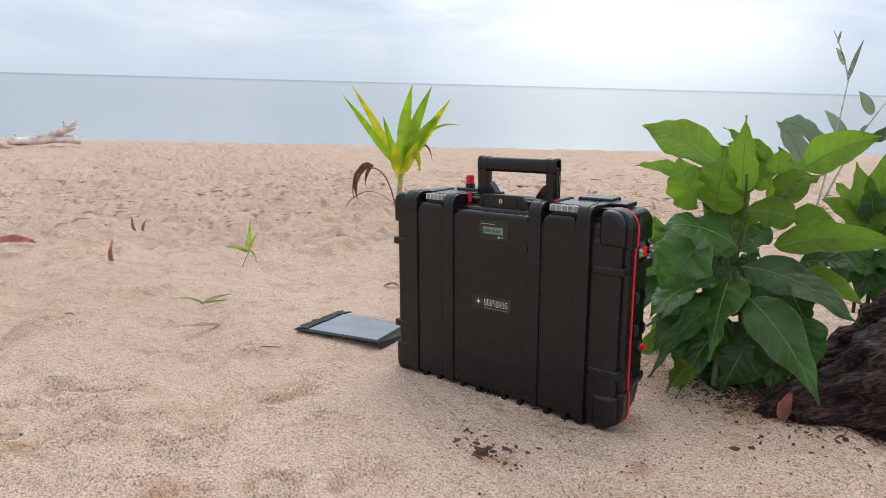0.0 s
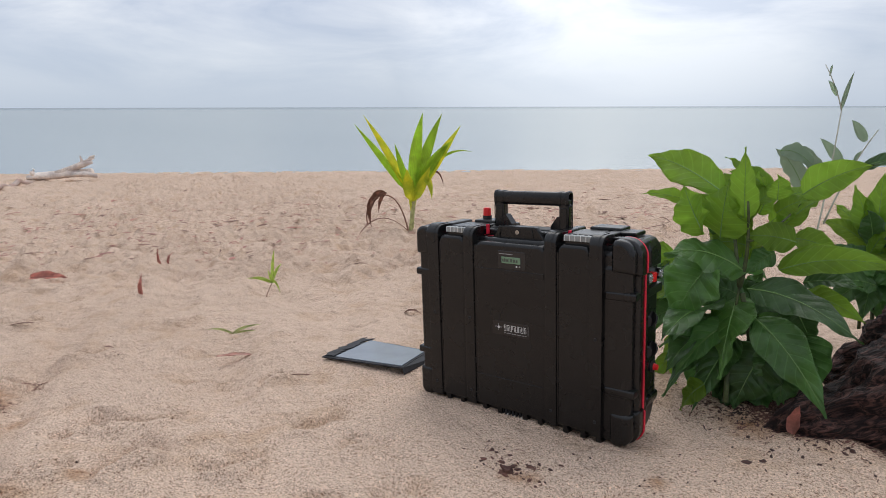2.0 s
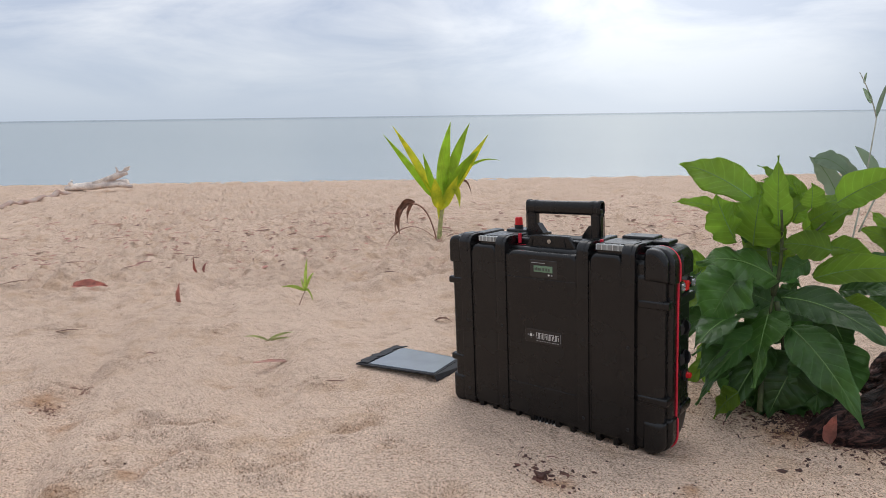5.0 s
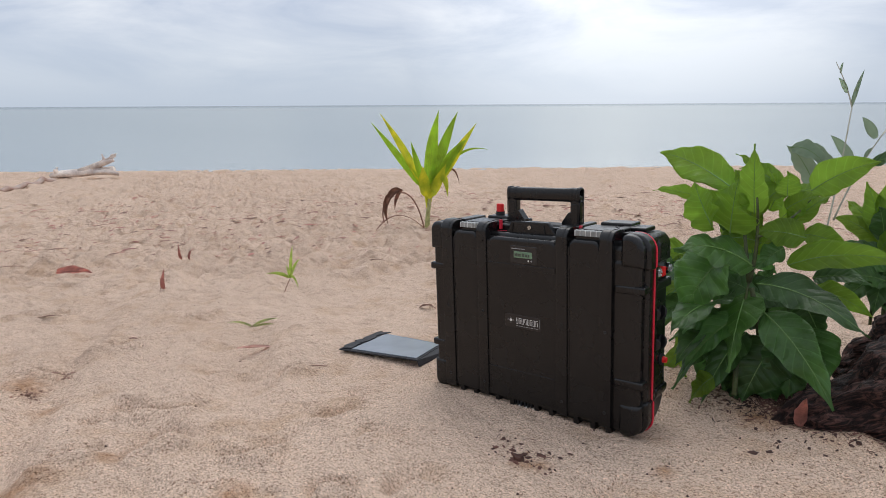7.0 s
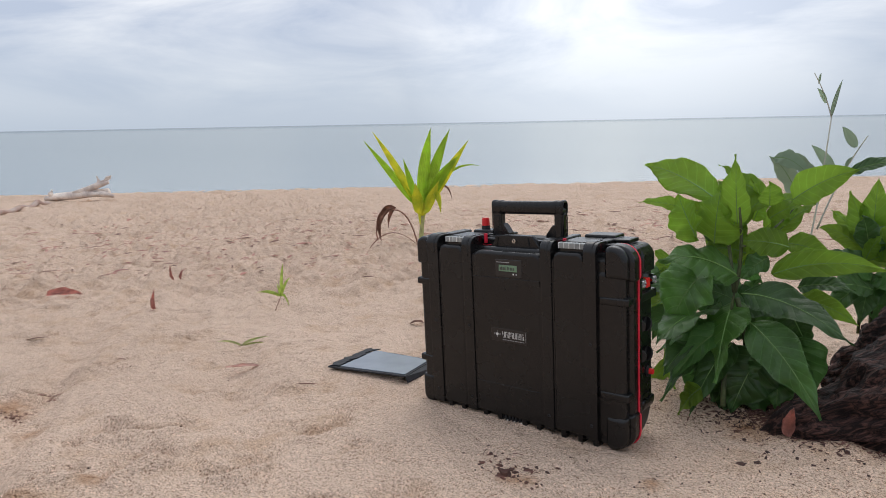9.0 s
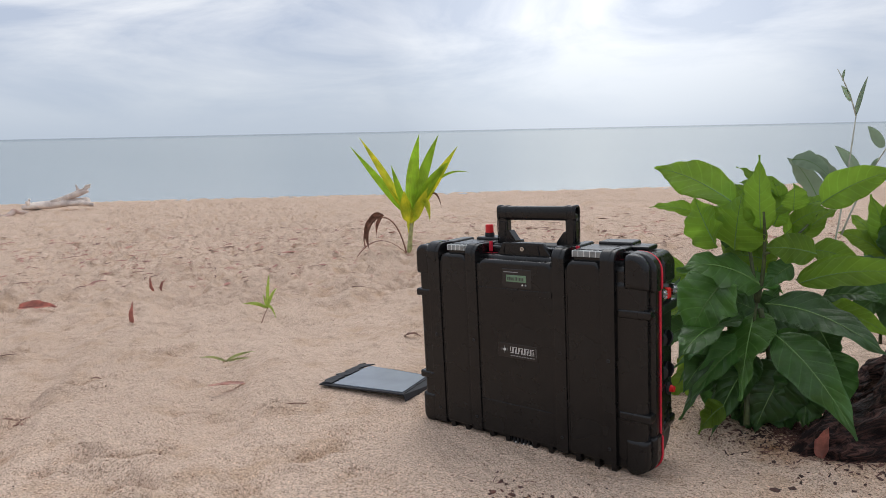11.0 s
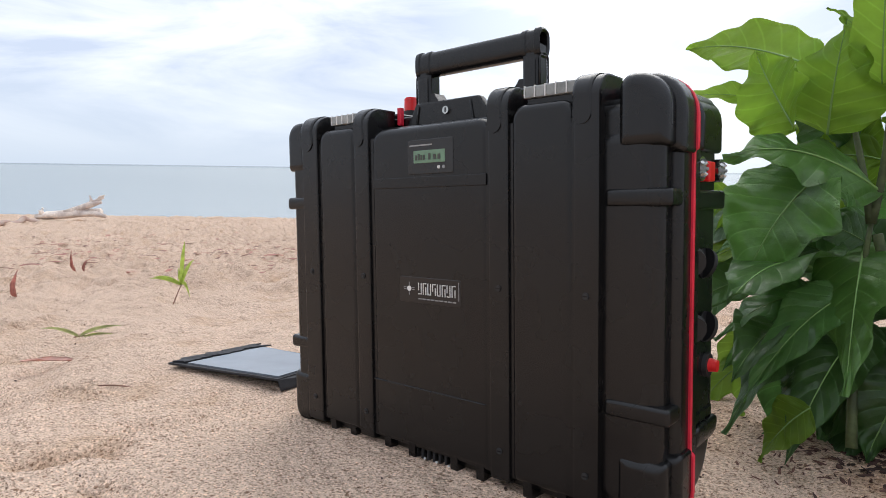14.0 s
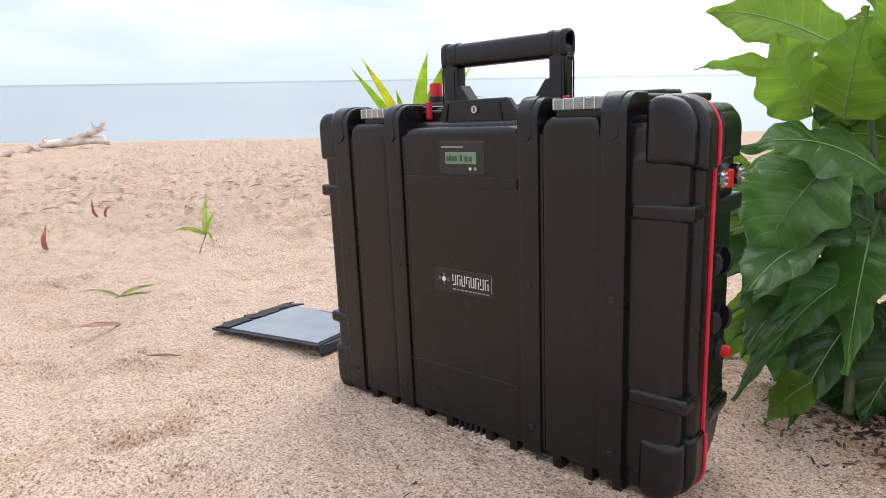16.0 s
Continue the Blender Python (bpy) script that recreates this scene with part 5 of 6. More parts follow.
    leaf((0.487, 0.603, 0.328), (0.397, 0.530, 0.256), 0.066, LEAF_DARK, lift=0.07, face=(-0.3, -0.8, 0.45))
    leaf((0.506, 0.602, 0.259), (0.437, 0.547, 0.106), 0.080, LEAF_DARK, lift=0.16, face=(-0.3, -0.8, 0.45))
    leaf((0.534, 0.552, 0.132), (0.488, 0.508, 0.000), 0.063, LEAF_LIGHT, lift=0.21, face=(-0.3, -0.8, 0.45))
    leaf((0.532, 0.496, 0.336), (0.434, 0.459, 0.252), 0.060, LEAF_DARK, lift=0.06, face=(-0.3, -0.8, 0.45))
    leaf((0.573, 0.473, 0.234), (0.457, 0.397, 0.168), 0.077, LEAF_DARK, lift=0.24, face=(-0.3, -0.8, 0.45))
    leaf((0.531, 0.557, 0.297), (0.451, 0.455, 0.221), 0.071, LEAF_LIGHT, lift=0.22, face=(-0.3, -0.8, 0.45))
    leaf((0.528, 0.583, 0.329), (0.420, 0.505, 0.199), 0.083, LEAF_DARK, lift=0.21, face=(-0.3, -0.8, 0.45))
    leaf((0.478, 0.622, 0.249), (0.420, 0.566, 0.150), 0.081, LEAF_DARK, lift=0.24, face=(-0.3, -0.8, 0.45))
    leaf((0.550, 0.532, 0.097), (0.459, 0.436, -0.038), 0.056, LEAF_LIGHT, lift=0.25, face=(-0.3, -0.8, 0.45))


build_shrub()


def build_back_shrub():
    at = (0.882, 1.346)
    shrub = thing("shrub", "smaller broad-leaved shrub behind the tree root", "shrub", Matrix.Translation((at[0], at[1], 0)))
    o = Vector((at[0], at[1], 0))

    def stem(a, m, b, r):
        part("stem", tube([p - o for p in bend(a, m, b, 8)], [0.62 * r * (1 - 0.07 * i) for i in range(9)], 8, wobble=0.1), STEM, shrub, smooth=180)

    def leaf(a, b, w, mat, lift=0.12, face=(-0.15, -0.75, 0.6), fold=0.22):
        build_leaf(shrub, Vector(a) - o, Vector(b) - o, w, mat, lift, face, fold)

    stem((0.946, 0.786, 0.166), (0.933, 0.821, 0.307), (0.913, 0.844, 0.442), 0.0090)
    stem((0.915, 0.830, 0.146), (0.905, 0.860, 0.261), (0.913, 0.881, 0.356), 0.0070)
    stem((0.979, 0.828, 0.161), (0.965, 0.856, 0.273), (0.957, 0.881, 0.402), 0.0070)
    leaf((0.913, 0.834, 0.377), (0.793, 0.831, 0.438), 0.059, LEAF_LIGHT, lift=0.2)
    leaf((0.913, 0.837, 0.396), (0.810, 0.891, 0.481), 0.062, LEAF_LIGHT, lift=0.1)
    leaf((0.919, 0.836, 0.389), (0.858, 0.852, 0.542), 0.065, LEAF_LIGHT, lift=0.05)
    leaf((0.924, 0.837, 0.389), (0.919, 0.861, 0.579), 0.074, LEAF_LIGHT, lift=0.05)
    leaf((0.927, 0.836, 0.382), (0.972, 0.859, 0.530), 0.068, LEAF_LIGHT, lift=0.05)
    leaf((0.937, 0.783, 0.370), (1.031, 0.754, 0.475), 0.086, LEAF_LIGHT, lift=0.15)
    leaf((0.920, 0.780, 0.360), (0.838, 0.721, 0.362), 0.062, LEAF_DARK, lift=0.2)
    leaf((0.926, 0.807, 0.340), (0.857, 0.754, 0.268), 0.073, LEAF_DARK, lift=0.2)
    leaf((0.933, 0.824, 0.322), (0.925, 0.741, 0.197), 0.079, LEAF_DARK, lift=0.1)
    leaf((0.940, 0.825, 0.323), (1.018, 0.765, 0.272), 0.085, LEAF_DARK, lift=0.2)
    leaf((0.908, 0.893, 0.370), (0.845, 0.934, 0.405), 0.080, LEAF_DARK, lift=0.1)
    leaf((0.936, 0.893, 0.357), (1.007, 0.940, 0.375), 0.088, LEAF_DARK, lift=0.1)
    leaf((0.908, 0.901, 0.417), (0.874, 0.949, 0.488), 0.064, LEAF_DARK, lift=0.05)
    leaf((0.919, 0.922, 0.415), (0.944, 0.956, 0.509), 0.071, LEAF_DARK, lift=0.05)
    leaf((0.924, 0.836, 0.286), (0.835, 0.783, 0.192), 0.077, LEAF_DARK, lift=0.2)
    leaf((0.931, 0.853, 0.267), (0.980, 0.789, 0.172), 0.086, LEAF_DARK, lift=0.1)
    leaf((0.958, 0.880, 0.394), (1.051, 0.860, 0.514), 0.078, LEAF_LIGHT, lift=0.1)
    leaf((0.962, 0.875, 0.364), (1.080, 0.841, 0.387), 0.086, LEAF_LIGHT, lift=0.1)
    leaf((0.887, 0.918, 0.406), (0.919, 0.907, 0.348), 0.067, LEAF_DARK, lift=0.05)
    leaf((0.932, 0.822, 0.292), (0.856, 0.762, 0.350), 0.047, LEAF_LIGHT, lift=0.08)
    leaf((0.919, 0.799, 0.374), (0.973, 0.776, 0.432), 0.046, LEAF_DARK, lift=0.11)
    leaf((0.912, 0.816, 0.355), (1.036, 0.889, 0.338), 0.063, LEAF_LIGHT, lift=0.18)
    leaf((0.936, 0.789, 0.291), (1.025, 0.809, 0.238), 0.063, LEAF_DARK, lift=0.08)
    leaf((0.900, 0.833, 0.422), (0.913, 0.897, 0.346), 0.054, LEAF_LIGHT, lift=0.11)
    leaf((0.923, 0.786, 0.393), (0.901, 0.757, 0.489), 0.060, LEAF_DARK, lift=0.24)
    leaf((0.937, 0.765, 0.376), (1.004, 0.815, 0.386), 0.053, LEAF_LIGHT, lift=0.06)
    leaf((0.943, 0.754, 0.293), (0.855, 0.678, 0.304), 0.065, LEAF_DARK, lift=0.15)
    leaf((0.941, 0.835, 0.423), (0.957, 0.756, 0.374), 0.049, LEAF_LIGHT, lift=0.13)
    leaf((0.909, 0.793, 0.425), (1.035, 0.799, 0.415), 0.053, LEAF_DARK, lift=0.16)
    leaf((0.892, 0.917, 0.361), (0.985, 0.929, 0.313), 0.070, LEAF_LIGHT, lift=0.09)
    leaf((0.901, 0.814, 0.344), (0.786, 0.817, 0.318), 0.063, LEAF_DARK, lift=0.23)
    leaf((0.918, 0.772, 0.369), (0.951, 0.756, 0.439), 0.044, LEAF_LIGHT, lift=0.2)


build_back_shrub()


def build_weed():
    at = Vector((0.802, 0.557, 0))
    weed = thing("weed", "tall thin grey-green weed with small narrow leaves", "weed", Matrix.Translation(at))

    def stem(a, m, b, r):
        part("stem", tube([p - at for p in bend(a, m, b, 8)], [r * (1 - 0.06 * i) for i in range(9)], 6), WEED_STEM, weed, smooth=180)

    def leaf(a, b, w):
        a, b = Vector(a) - at, Vector(b) - at
        part("leaf", blade(bend(a, (a + b) / 2 + Vector((0, 0, 0.01)), b, 10), w, (-0.4, -0.7, 0.5), lance, 0.35, 0, 4, 0.0006), LEAF_GREY, weed)

    stem((0.802, 0.557, 0.340), (0.822, 0.583, 0.455), (0.830, 0.609, 0.743), 0.0028)
    stem((0.830, 0.609, 0.743), (0.815, 0.606, 0.797), (0.786, 0.600, 0.850), 0.0018)
    stem((0.826, 0.586, 0.469), (0.860, 0.606, 0.609), (0.908, 0.616, 0.698), 0.0024)
    leaf((0.830, 0.608, 0.746), (0.846, 0.609, 0.832), 0.013)
    leaf((0.817, 0.607, 0.777), (0.795, 0.603, 0.813), 0.012)
    leaf((0.846, 0.605, 0.616), (0.794, 0.602, 0.676), 0.025)
    leaf((0.887, 0.613, 0.671), (0.854, 0.611, 0.720), 0.023)
    leaf((0.798, 0.603, 0.823), (0.801, 0.602, 0.849), 0.007)
    leaf((0.870, 0.609, 0.623), (0.884, 0.612, 0.648), 0.010)


build_weed()


# ---- coconut seedling ----
def strap(s):
    return min(1.0, s * 5 + 0.12) * (1 - s ** 3.2) * (0.75 + 0.4 * math.sin(math.pi * s))


def build_palm():
    at = Vector((-2.75, 3.14, 0))
    at.z = ground_at(at.x, at.y) - 0.085
    palm = thing("coconut_seedling", "young coconut seedling with green and yellowing leaves in the sand", "palm", Matrix.Translation(at) @ Matrix.Scale(1.105, 4))
    right, up, near = Vector((0.755, 0.656, 0)), Vector((0, 0, 1)), Vector((0.656, -0.755, 0))

    def p(r, z, n=0.0):
        return right * r + up * z + near * n

    bm = tube(bend(p(0, 0), p(0.0, 0.16), p(0.03, 0.34), 8), [0.026, 0.024, 0.021, 0.02, 0.019, 0.018, 0.018, 0.017, 0.014], 10, wobble=0.08)
    part("trunk", bm, OLIVE, palm, "yellow-green leaf sheath trunk", smooth=180)
    for r, z in ((-0.02, 0.42), (0.06, 0.4), (0.02, 0.45)):
        part("leaf_stalk", tube(bend(p(0.01, 0.2), p(r * 0.6, 0.3), p(r, z), 5), [0.012, 0.011, 0.01, 0.009, 0.008, 0.006], 8), PALM_YELLOW, palm, smooth=180)
    for base, mid, tip, w, mat in (
            (p(-0.01, 0.36), p(-0.2, 0.62), p(-0.45, 0.93), 0.06, PALM_GREEN),
            (p(-0.02, 0.38), p(-0.17, 0.7), p(-0.375, 1.0), 0.06, PALM_YELLOW),
            (p(-0.01, 0.38), p(-0.08, 0.6, 0.05), p(-0.125, 0.78, 0.1), 0.05, PALM_GREEN),
            (p(0.02, 0.38), p(0.03, 0.72), p(0.105, 1.02), 0.095, PALM_GREEN),
            (p(0.04, 0.38), p(0.12, 0.72, -0.05), p(0.265, 1.01, -0.1), 0.085, PALM_GREEN),
            (p(0.05, 0.37), p(0.2, 0.62, 0.03), p(0.41, 0.92, 0.05), 0.08, PALM_YELLOW),
            (p(0.05, 0.37), p(0.17, 0.66, 0.04), p(0.34, 0.8, 0.08), 0.08, PALM_GREEN),
            (p(0.05, 0.4), p(0.26, 0.78, 0.0), p(0.51, 0.7, 0.02), 0.022, PALM_GREEN),
            (p(0.01, 0.3, 0.02), p(-0.03, 0.45, 0.07), p(-0.03, 0.58, 0.1), 0.09, PALM_YELLOW),
            (p(0.02, 0.3, 0.02), p(0.1, 0.46, 0.08), p(0.16, 0.6, 0.12), 0.075, PALM_YELLOW),
            (p(0.1, 0.5, 0.06), p(0.16, 0.52, 0.1), p(0.17, 0.33, 0.12), 0.05, PALM_YELLOW),
            (p(0.16, 0.52, 0.02), p(0.24, 0.6, 0.04), p(0.27, 0.42, 0.05), 0.016, DRY)):
        pts = bend(base, mid, tip, 16)
        leaf = part("leaf", blade(pts, w, near + up * 0.25, strap, 0.3, 0.0, 6, 0.001), mat, palm)
        for k in range(-2, 3):
            if w > 0.04:
                line = []
                for i in range(1, 15):
                    d = (pts[i + 1] - pts[i - 1]).normalized()
                    side = d.cross(near + up * 0.25).normalized()
                    line.append(pts[i] + side * k * w * 0.15 * strap(i / 16) + near * 0.004 + side.cross(d) * 0.3 * abs(k) * w * 0.15 * strap(i / 16))
                part("pleat", tube(line, [0.0013] * 13 + [0.0006], 4), mat, leaf)
    # dead frond that arches down to the sand
    pts = bend(p(-0.02, 0.02), p(-0.1, 0.44), p(-0.29, 0.33), 10) + bend(p(-0.3, 0.31), p(-0.4, 0.24), p(-0.36, 0.1), 8)[1:]
    dead = part("dead_frond", tube(pts, [0.007] * 8 + [0.006] * 11, 6), DRY, palm, "dry brown frond arching to the sand", smooth=180)
    for a, m, b, w in ((p(-0.2, 0.37), p(-0.34, 0.42), p(-0.35, 0.15), 0.045), (p(-0.24, 0.36), p(-0.4, 0.33), p(-0.33, 0.08), 0.05), (p(-0.2, 0.37), p(-0.27, 0.35), p(-0.27, 0.2), 0.03)):
        part("dry_blade", blade(bend(a, m, b, 12), w, near + right * 0.3, strap, 0.5, 0.03, 6, 0.001), DRY, dead)
    part("dry_blade", tube(bend(p(0, 0.02), p(-0.25, 0.3), p(-0.44, 0.02), 10), [0.008, 0.007, 0.007, 0.006, 0.008, 0.009, 0.01, 0.011, 0.012, 0.01, 0.004], 6, flat=0.4), DRY, dead, smooth=180)


build_palm()


# ---- small plants and fallen leaves on the sand ----
def spot(x, y, dz=0.0):
    return Matrix.Translation((x, y, ground_at(x, y) + dz))


def build_sprout():
    sprout = thing("seedling", "small green seedling with narrow leaves on a thin stem", "seedling", spot(-1.28, 0.444, -0.018))
    right, up, near = Vector((0.8, 0.6, 0)), Vector((0, 0, 1)), Vector((0.6, -0.8, 0))

    def p(r, z, n=0.0):
        return (right * (r + 0.1 * z) + up * z + near * n) * 1.16

    part("stem", tube(bend(p(0, -0.01), p(0.012, 0.04), p(0.028, 0.075), 6), [0.0022, 0.002, 0.002, 0.0018, 0.0017, 0.0016, 0.0015], 6), DRY, sprout, smooth=180)
    for tip, w, droop in ((p(0.03, 0.205), 0.0155, 0.03), (p(0.062, 0.15), 0.0145, 0.03), (p(-0.07, 0.09), 0.013, 0.02), (p(-0.045, 0.1, 0.02), 0.0115, 0.02), (p(0.07, 0.04, 0.03), 0.0115, 0.05), (p(0.05, 0.11, 0.05), 0.0115, 0.02), (p(0.0, 0.12, -0.03), 0.0115, 0.0)):
        base = p(0.027, 0.074)
        part("leaf", blade(bend(base, (base + tip) / 2 + up * droop, tip, 10), w, near + up * 0.5, lance, 0.3, 0, 4, 0.0005), SHOOT, sprout)


build_sprout()


def build_twig_leaf():
    twig = thing("fallen_twig", "green twig with two narrow leaves lying on sand", "twig", spot(-0.868, 0.01, 0.013))
    right, up, near = Vector((0.54, 0.84, 0)), Vector((0, 0, 1)), Vector((0.84, -0.54, 0))
    for a, m, b, w in (((0.0, 0.0), (-0.04, 0.03), (-0.085, 0.026), 0.011), ((0.0, 0.0), (0.04, 0.026), (0.1, 0.024), 0.014), ((0.01, 0.0), (0.05, 0.01), (0.085, 0.0), 0.009)):
        f = lambda q: right * q[0] + up * q[1]
        part("leaf", blade(bend(f(a), f(m), f(b), 10), w, near * 0.6 + up, lance, 0.4, 0, 4, 0.0006), OLIVE, twig)
    part("stem", tube(bend(right * -0.01, up * 0.004, right * 0.02 - near * 0.01, 4), [0.0018] * 5, 6), DRY, twig)


build_twig_leaf()


def fallen_leaf(x, y, length, width, turn, mat, label, curl=0.3, stand=0.0, name="fallen_leaf", group="fallen leaves on the sand", tilt=0.0):
    """A dry leaf on the sand; stand tips it up on its stalk."""
    leaf = thing(name, label, "leaf", spot(x, y, 0.004 + width * 0.4 * math.sin(radians(tilt))) @ pose(0, 0, 0, tilt, -stand, turn), group)
    pts = bend((-length / 2 * (stand == 0), 0, 0), (length * 0.1 + length * 0.2 * (stand > 0), 0, curl * length), (length / (2 if stand == 0 else 1), 0, 0.0), 14)
    blade_ob = part("blade", blade(pts, width, (0, 0, 1), lance, 0.5, 0.05, 6, 0.0008, x * 7), mat, leaf)
    part("midrib", tube([q + Vector((0, 0, 0.0015)) for q in pts], [0.0014] * 14 + [0.0005], 5), mat, blade_ob)
    return leaf


fallen_leaf(-2.46, 0.0, 0.19, 0.06, 38, RUST, "purple-brown broad leaf lying curled on sand", 0.08, tilt=28)
fallen_leaf(-1.73, 0.115, 0.095, 0.022, 129, RUST, "narrow red-brown leaf standing upright in sand", 0.35, 78)
fallen_leaf(-2.29, 0.5, 0.1, 0.018, -51, RUST, "dry brown leaf standing curled in sand", -0.4, 80)
fallen_leaf(-2.24, 0.52, 0.08, 0.016, 120, RUST, "dry brown curled leaf on sand", 0.5, 40)
fallen_leaf(-0.627, -0.106, 0.18, 0.022, 40, PINK, "thin faded pink strip of leaf on sand", 0.04)
fallen_leaf(-0.511, 0.575, 0.07, 0.02, 25, DRY, "thin dry brown leaf arched on sand", 0.35)
fallen_leaf(0.862, 0.235, 0.085, 0.027, -70, RUST, "pink-brown leaf leaning on the tree root", 0.25, 70)
fallen_leaf(1.12, 0.19, 0.085, 0.055, 20, ORANGE, "orange fallen leaf beside the tree root", 0.3)
fallen_leaf(-1.62, -0.4, 0.08, 0.01, 60, DRY, "grey-brown strip of leaf on sand", 0.08)
fallen_leaf(-2.9, -0.2, 0.2, 0.012, 70, DRY, "long dry leaf stalk on sand", 0.1)
fallen_leaf(-0.99, -0.36, 0.034, 0.012, 30, DRY, "small dark chip of bark on sand", 0.1)
fallen_leaf(-0.33, -0.13, 0.1, 0.005, 38, DRY, "thin curved twig on the sand", 0.12)
fallen_leaf(-1.35, 1.1, 0.12, 0.016, 55, DRY, "thin dry leaf on sand", 0.2)


def ragged(size, seed, flat, sub=2, rough=0.75):
    """A torn lump of bark: a ball broken up by noise and pressed flat."""
    bm = bmesh.new()
    bmesh.ops.create_icosphere(bm, subdivisions=sub, radius=1)
    for v in bm.verts:
        q = v.co.copy()
        k = 1 + rough * noise.noise(q * 1.6 + Vector((seed, 0, 0))) + 0.5 * noise.noise(q * 4.1 + Vector((0, seed, 0)))
        v.co = Vector((q.x * size * k * 1.25, q.y * size * k * 0.85, q.z * size * k * flat))
    return bm


def clump(x, y, size, label, count, mat, seed, name="bark_debris", chunk=0.0, twigs=0):
    """Torn bark as one thing: a chunk, loose chips round it and thin twigs."""
    rnd = random.Random(seed)
    heap = thing(name, label, "debris", spot(x, y), "bark debris on the sand")

    def lie(bm, dx, dy, turn, rise):
        m = Matrix.Translation((dx, dy, rise + ground_at(x + dx, y + dy) - ground_at(x, y))) @ Euler((rnd.gauss(0, 0.35), rnd.gauss(0, 0.35), turn)).to_matrix().to_4x4()
        bmesh.ops.transform(bm, matrix=m, verts=bm.verts)
        return bm

    if chunk:
        part("chunk", lie(ragged(chunk, seed, 0.75, 3), 0, 0, 0.6, chunk * 0.2), mat, heap)
    for k in range(count):
        s = rnd.uniform(0.0016, 0.0045) * (1.7 if k % 6 == 0 else 1)
        part("chip", lie(ragged(s, seed + k * 1.7, rnd.uniform(0.3, 0.6)), rnd.gauss(0, size * 0.6), rnd.gauss(0, size * 0.4), rnd.uniform(0, 6), s * 0.15), mat, heap)
    for k in range(twigs):
        a, r = rnd.uniform(0, 6.3), size * rnd.uniform(0.4, 0.8)
        c = Vector((rnd.gauss(0, size * 0.5), rnd.gauss(0, size * 0.3), 0.002))
        d = Vector((math.cos(a), math.sin(a), 0)) * r * 0.6
        part("twig", tube(bend(c - d, c + Vector((0.2 * d.y, -0.2 * d.x, r * 0.25)), c + d, 6), [0.0004, 0.0006, 0.0008, 0.0008, 0.0008, 0.0006, 0.0004], 5), mat, heap, smooth=180)


clump(0.43, -0.222, 0.06, "dark purple-brown bark chunk with twigs half buried in sand", 26, MOULD, 3, chunk=0.012, twigs=1)
clump(0.35, -0.17, 0.05, "small brown bark crumbs and twigs on sand", 9, MOULD, 5, twigs=2)
clump(0.47, -0.17, 0.05, "loose reddish bark crumbs on sand", 12, MOULD, 9, twigs=2)
clump(-0.86, -0.72, 0.05, "brown rotting plant crumbs in sand", 26, DRY, 12, twigs=4)
clump(-0.95, -0.6, 0.05, "brown plant crumbs in sand", 22, DRY, 14, twigs=4)
clump(0.92, 0.2, 0.09, "dark bark crumbs beside the tree root", 14, CRUMB, 24, twigs=1)
clump(0.8, 0.1, 0.09, "dark bark crumbs scattered on sand", 8, CRUMB, 27)


def build_mould():
    """Rotting leaves and shredded bark under the shrub."""
    rnd = random.Random(31)
    bm = bmesh.new()
    for k in range(3000):
        r, a = abs(rnd.gauss(0, 0.12)), rnd.uniform(0, 6.3)
        x, y = 0.86 + r * math.cos(a) * 1.2, 0.36 + r * math.sin(a) * 0.7
        s = rnd.uniform(0.0013, 0.0042) * max(0.4, 1 - r * 1.6)
        m = Matrix.LocRotScale((x, y, ground_at(x, y) + s * 0.4), Euler((rnd.gauss(0, 0.4), rnd.gauss(0, 0.4), rnd.uniform(0, 6))), (s * rnd.uniform(1.5, 5), s * 0.8, s * 0.4))
        bmesh.ops.create_icosphere(bm, subdivisions=1, radius=1, matrix=m)
    tagged(part("leaf_mould", bm, MOULD), "red-brown shredded leaf mould under the shrub", "leaf mould", kind="stuff")


build_mould()


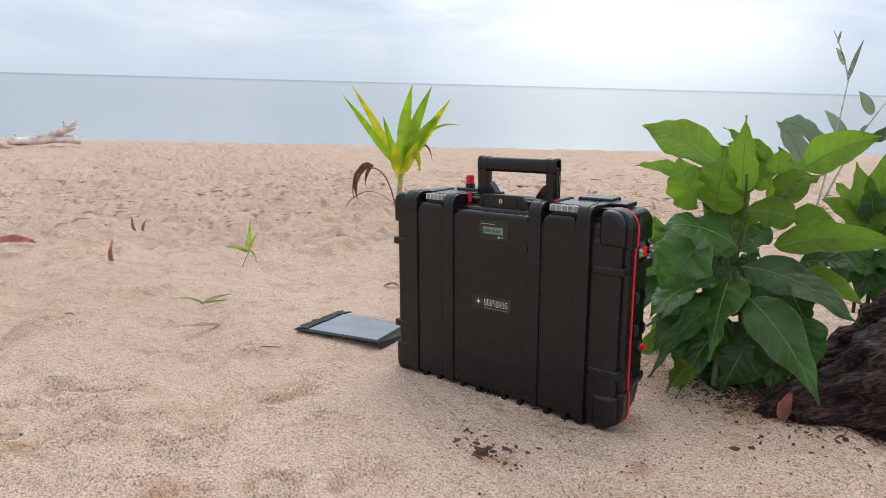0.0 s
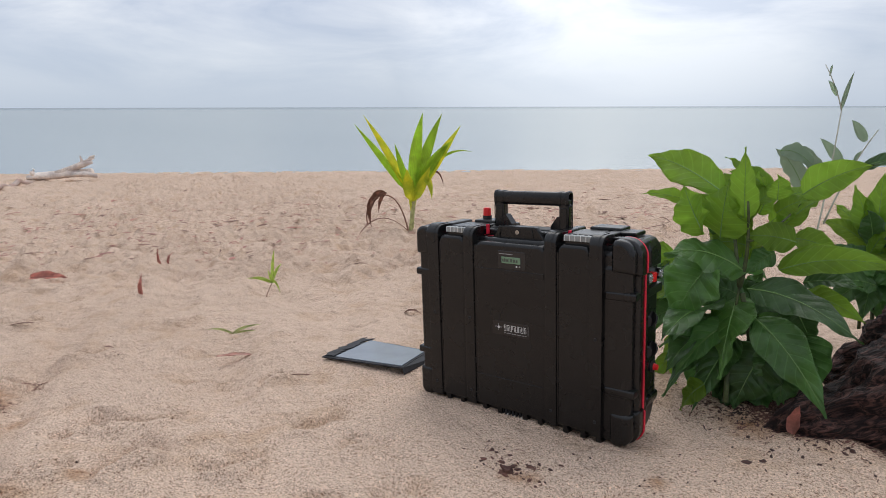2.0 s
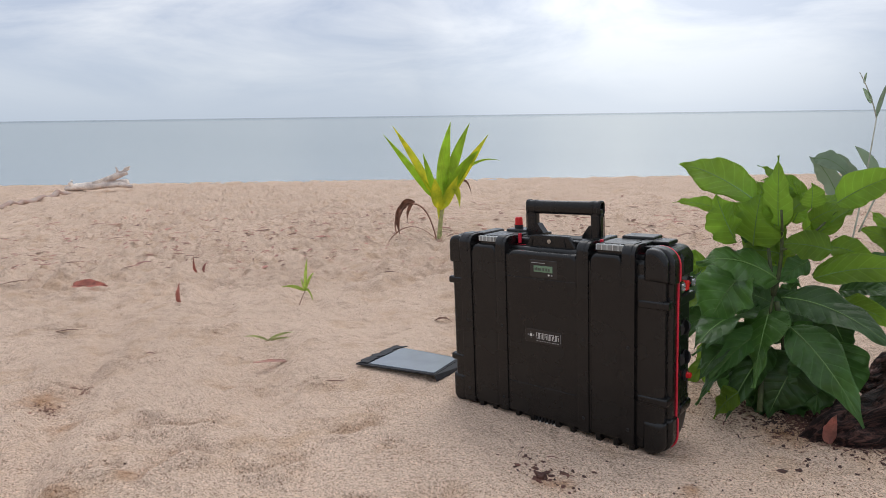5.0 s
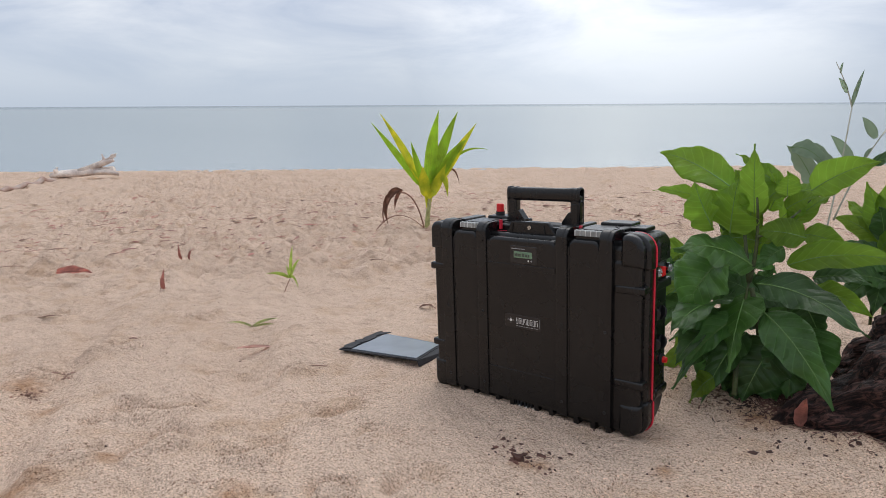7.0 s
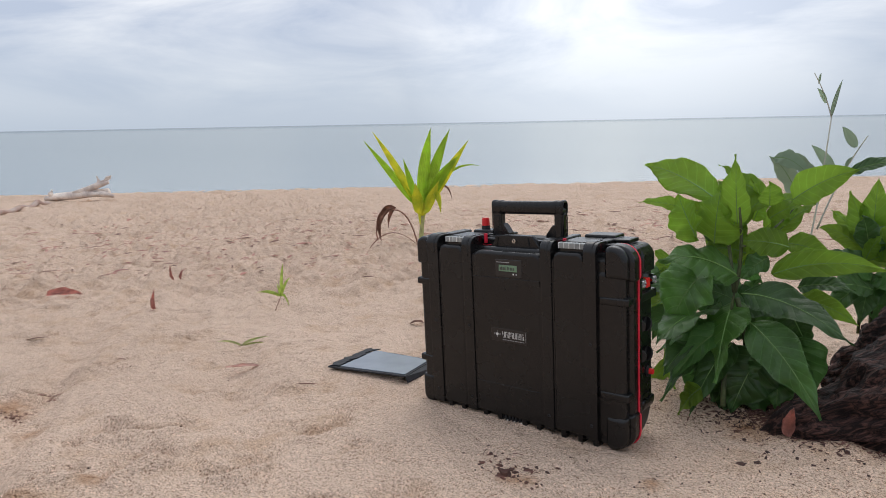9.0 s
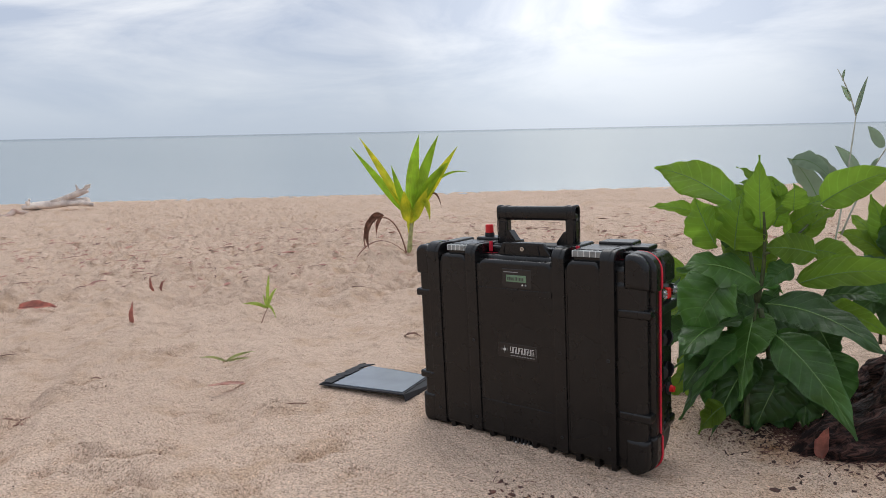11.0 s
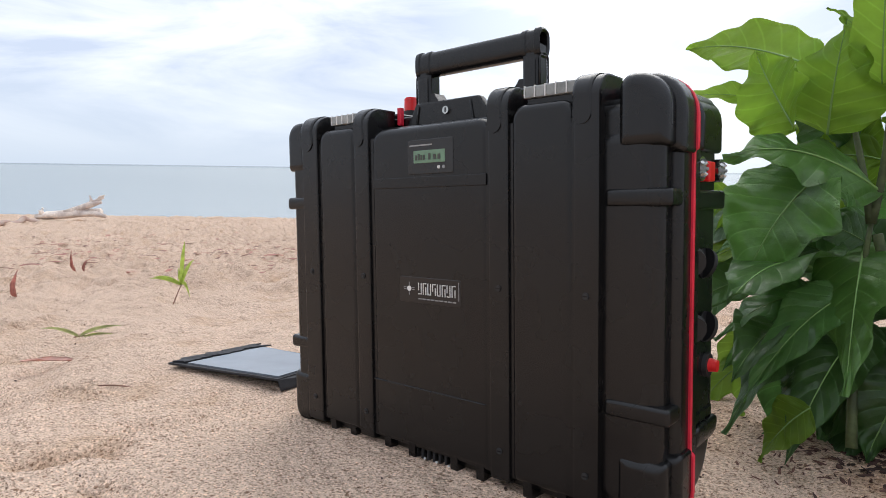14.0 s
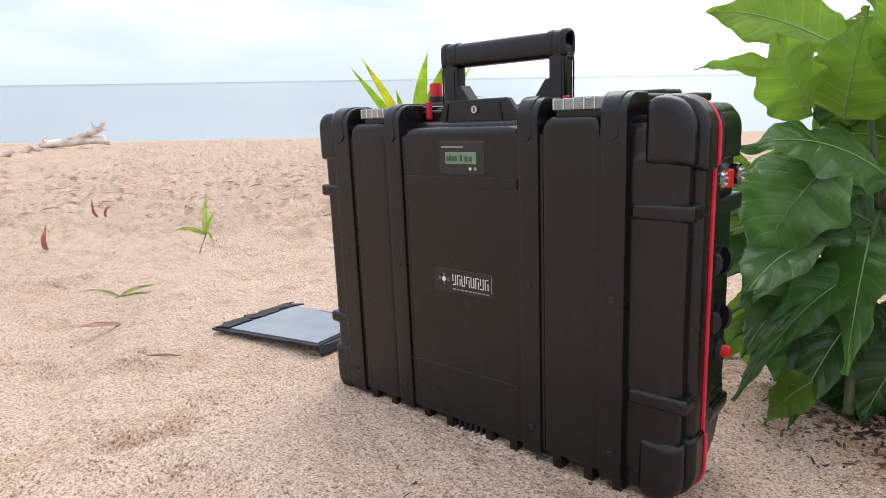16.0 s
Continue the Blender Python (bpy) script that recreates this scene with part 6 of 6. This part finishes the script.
def build_litter():
    """Leaf scraps and twigs strewn over the trodden beach, and crumbs near by."""
    rnd = random.Random(8)
    bm = bmesh.new()
    pale = bmesh.new()
    for k in range(6800):
        if k % 14 == 0:
            cu, cv = rnd.triangular(1.6, 9.0, 2.8), rnd.uniform(-7, 6)
        u, v = cu + rnd.gauss(0, 0.09), cv + rnd.gauss(0, 0.34)
        if k % 7 == 0:
            u, v = rnd.triangular(1.4, 11.0, 3.4), rnd.uniform(-7, 6)
        x, y = -0.656 * u + 0.755 * v, 0.755 * u + 0.656 * v
        z = ground_at(x, y)
        s = min(0.06, 0.011 + rnd.expovariate(80)) * (0.85 + 0.1 * u)
        a = rnd.uniform(0, 6.3)
        d = Vector((math.cos(a), math.sin(a), rnd.uniform(-0.1, 0.5) ** 3))
        c = Vector((x, y, z + 0.004))
        tube(bend(c - d * s, c + Vector((0, 0, s * rnd.uniform(-0.1, 0.4))), c + d * s, 4), [s * 0.05, s * rnd.uniform(0.08, 0.2), s * rnd.uniform(0.1, 0.26), s * rnd.uniform(0.06, 0.2), s * 0.05], 4, bm if k % 3 == 0 else pale, flat=0.35)
    tagged(part("leaf_litter", pale, SCRAP), "pinkish dry leaf scraps strewn over trodden sand", "leaf litter", kind="stuff")
    tagged(part("leaf_litter", bm, DRY), "dry brown leaf scraps strewn over trodden sand", "leaf litter", kind="stuff")
    bm = bmesh.new()
    for k in range(300):
        x, y = rnd.uniform(-1.8, 1.3), rnd.uniform(-0.9, 0.9)
        if k % 3 == 0:
            x, y = rnd.uniform(0.4, 1.3), rnd.uniform(-0.3, 0.4)
        s = rnd.uniform(0.0008, 0.0026) * (1.6 if k % 13 == 0 else 1)
        bmesh.ops.create_icosphere(bm, subdivisions=1, radius=s, matrix=Matrix.LocRotScale((x, y, ground_at(x, y) + s * 0.3), Euler((k, k * 2, 0)), (1.4, 1, 0.6)))
    tagged(part("sand_crumbs", bm, CRUMB), "dark crumbs and seeds scattered on the sand", "crumbs", kind="stuff")


build_litter()


# ---- driftwood ----
def build_driftwood():
    x, y = -14.6, 4.7
    log = thing("driftwood_log", "bleached grey driftwood log with broken root end", "driftwood", Matrix.Translation((x, y, ground_at(x, y))))
    along, up = Vector((0.755, 0.656, 0)), Vector((0, 0, 1))

    def p(r, z, n=0.0):
        return along * r + up * z + Vector((0.656, -0.755, 0)) * n

    part("trunk", tube([p(-0.75, 0.1), p(-0.5, 0.14), p(-0.1, 0.16), p(0.3, 0.2), p(0.7, 0.22)], [0.06, 0.08, 0.085, 0.09, 0.09], 12, wobble=0.35), DRIFT, log, smooth=180)
    part("limb", tube([p(-0.1, 0.2), p(0.25, 0.32), p(0.55, 0.44), p(0.78, 0.55)], [0.055, 0.055, 0.05, 0.02], 10, wobble=0.4), DRIFT, log, smooth=180)
    part("limb", tube([p(0.2, 0.26), p(0.5, 0.38, 0.05), p(0.74, 0.46, 0.05)], [0.055, 0.06, 0.04], 10, wobble=0.5), DRIFT, log, smooth=180)
    part("limb", tube([p(0.3, 0.18, 0.1), p(0.6, 0.2, 0.12), p(0.85, 0.14, 0.1)], [0.06, 0.06, 0.035], 10, wobble=0.5), DRIFT, log, smooth=180)
    part("stub", tube([p(0.45, 0.36), p(0.5, 0.5), p(0.47, 0.6)], [0.04, 0.03, 0.01], 8, wobble=0.5), DRIFT, log, smooth=180)
    part("stub", tube([p(0.62, 0.45), p(0.7, 0.56), p(0.8, 0.6)], [0.035, 0.03, 0.012], 8, wobble=0.5), DRIFT, log, smooth=180)
    part("stub", tube([p(-0.6, 0.15), p(-0.62, 0.24), p(-0.58, 0.3)], [0.06, 0.06, 0.03], 8, wobble=0.4), DRIFT, log, smooth=180)
    x, y = -12.6, 2.9
    branch = thing("driftwood_branch", "long brown driftwood branch lying on the sand", "driftwood", Matrix.Translation((x, y, ground_at(x, y))))
    a, b = Vector((-14.6, 4.1, 0)), Vector((-9.5, 0.4, 0))
    pts = []
    for k in range(25):
        q = a.lerp(b, k / 24)
        pts.append((q.x - x, q.y - y, ground_at(q.x, q.y) + 0.03 - ground_at(x, y)))
    part("trunk", tube(pts, [0.055 - 0.001 * k for k in range(25)], 10, wobble=0.3), BRANCH, branch, smooth=180)


build_driftwood()


# ---- weathered tree root ----
def build_root():
    at = Vector((1.11, 0.46, 0))
    root = thing("tree_root", "dark weathered tree root rising from the sand", "tree root", Matrix.Translation((at.x, at.y, ground_at(at.x, at.y) + 0.035)))

    def limb(points, radii, seed, name):
        pts, rad = [], []
        for k in range(len(points) - 1):
            for s in range(16):
                pts.append(Vector(points[k]).lerp(Vector(points[k + 1]), s / 16))
                rad.append(radii[k] + (radii[k + 1] - radii[k]) * s / 16)
        bm = tube(pts, rad, 96)
        bm.normal_update()
        for v in bm.verts:
            q = v.co
            # long furrows that follow the grain
            along = q.x * 0.8 + q.y * 0.5 + q.z * 0.35
            across = Vector((q.y * 0.85 - q.x * 0.5, q.z, 0))
            g = noise.noise(Vector((along * 3 + seed, across.x * 24, across.y * 24)))
            e = noise.noise(Vector((along * 7, across.x * 42, across.y * 42 + seed)))
            h = noise.noise(q * 8 + Vector((seed, 0, 0)))
            v.co += v.normal * (0.034 * g - 0.034 * abs(e) + 0.03 * h)
        part(name, bm, BARK, root, smooth=180)

    limb([(-0.29, -0.22, -0.07), (-0.2, -0.14, -0.03), (-0.07, -0.02, 0.03), (0.1, 0.14, 0.1), (0.36, 0.4, 0.23), (0.8, 0.8, 0.45), (1.0, 0.98, 0.5)], [0.03, 0.075, 0.12, 0.175, 0.25, 0.3, 0.12], 3, "trunk")
    limb([(-0.2, 0.1, -0.05), (-0.09, 0.15, 0.05), (0.04, 0.25, 0.14), (0.36, 0.52, 0.34)], [0.06, 0.1, 0.15, 0.22], 8, "side_root")


build_root()
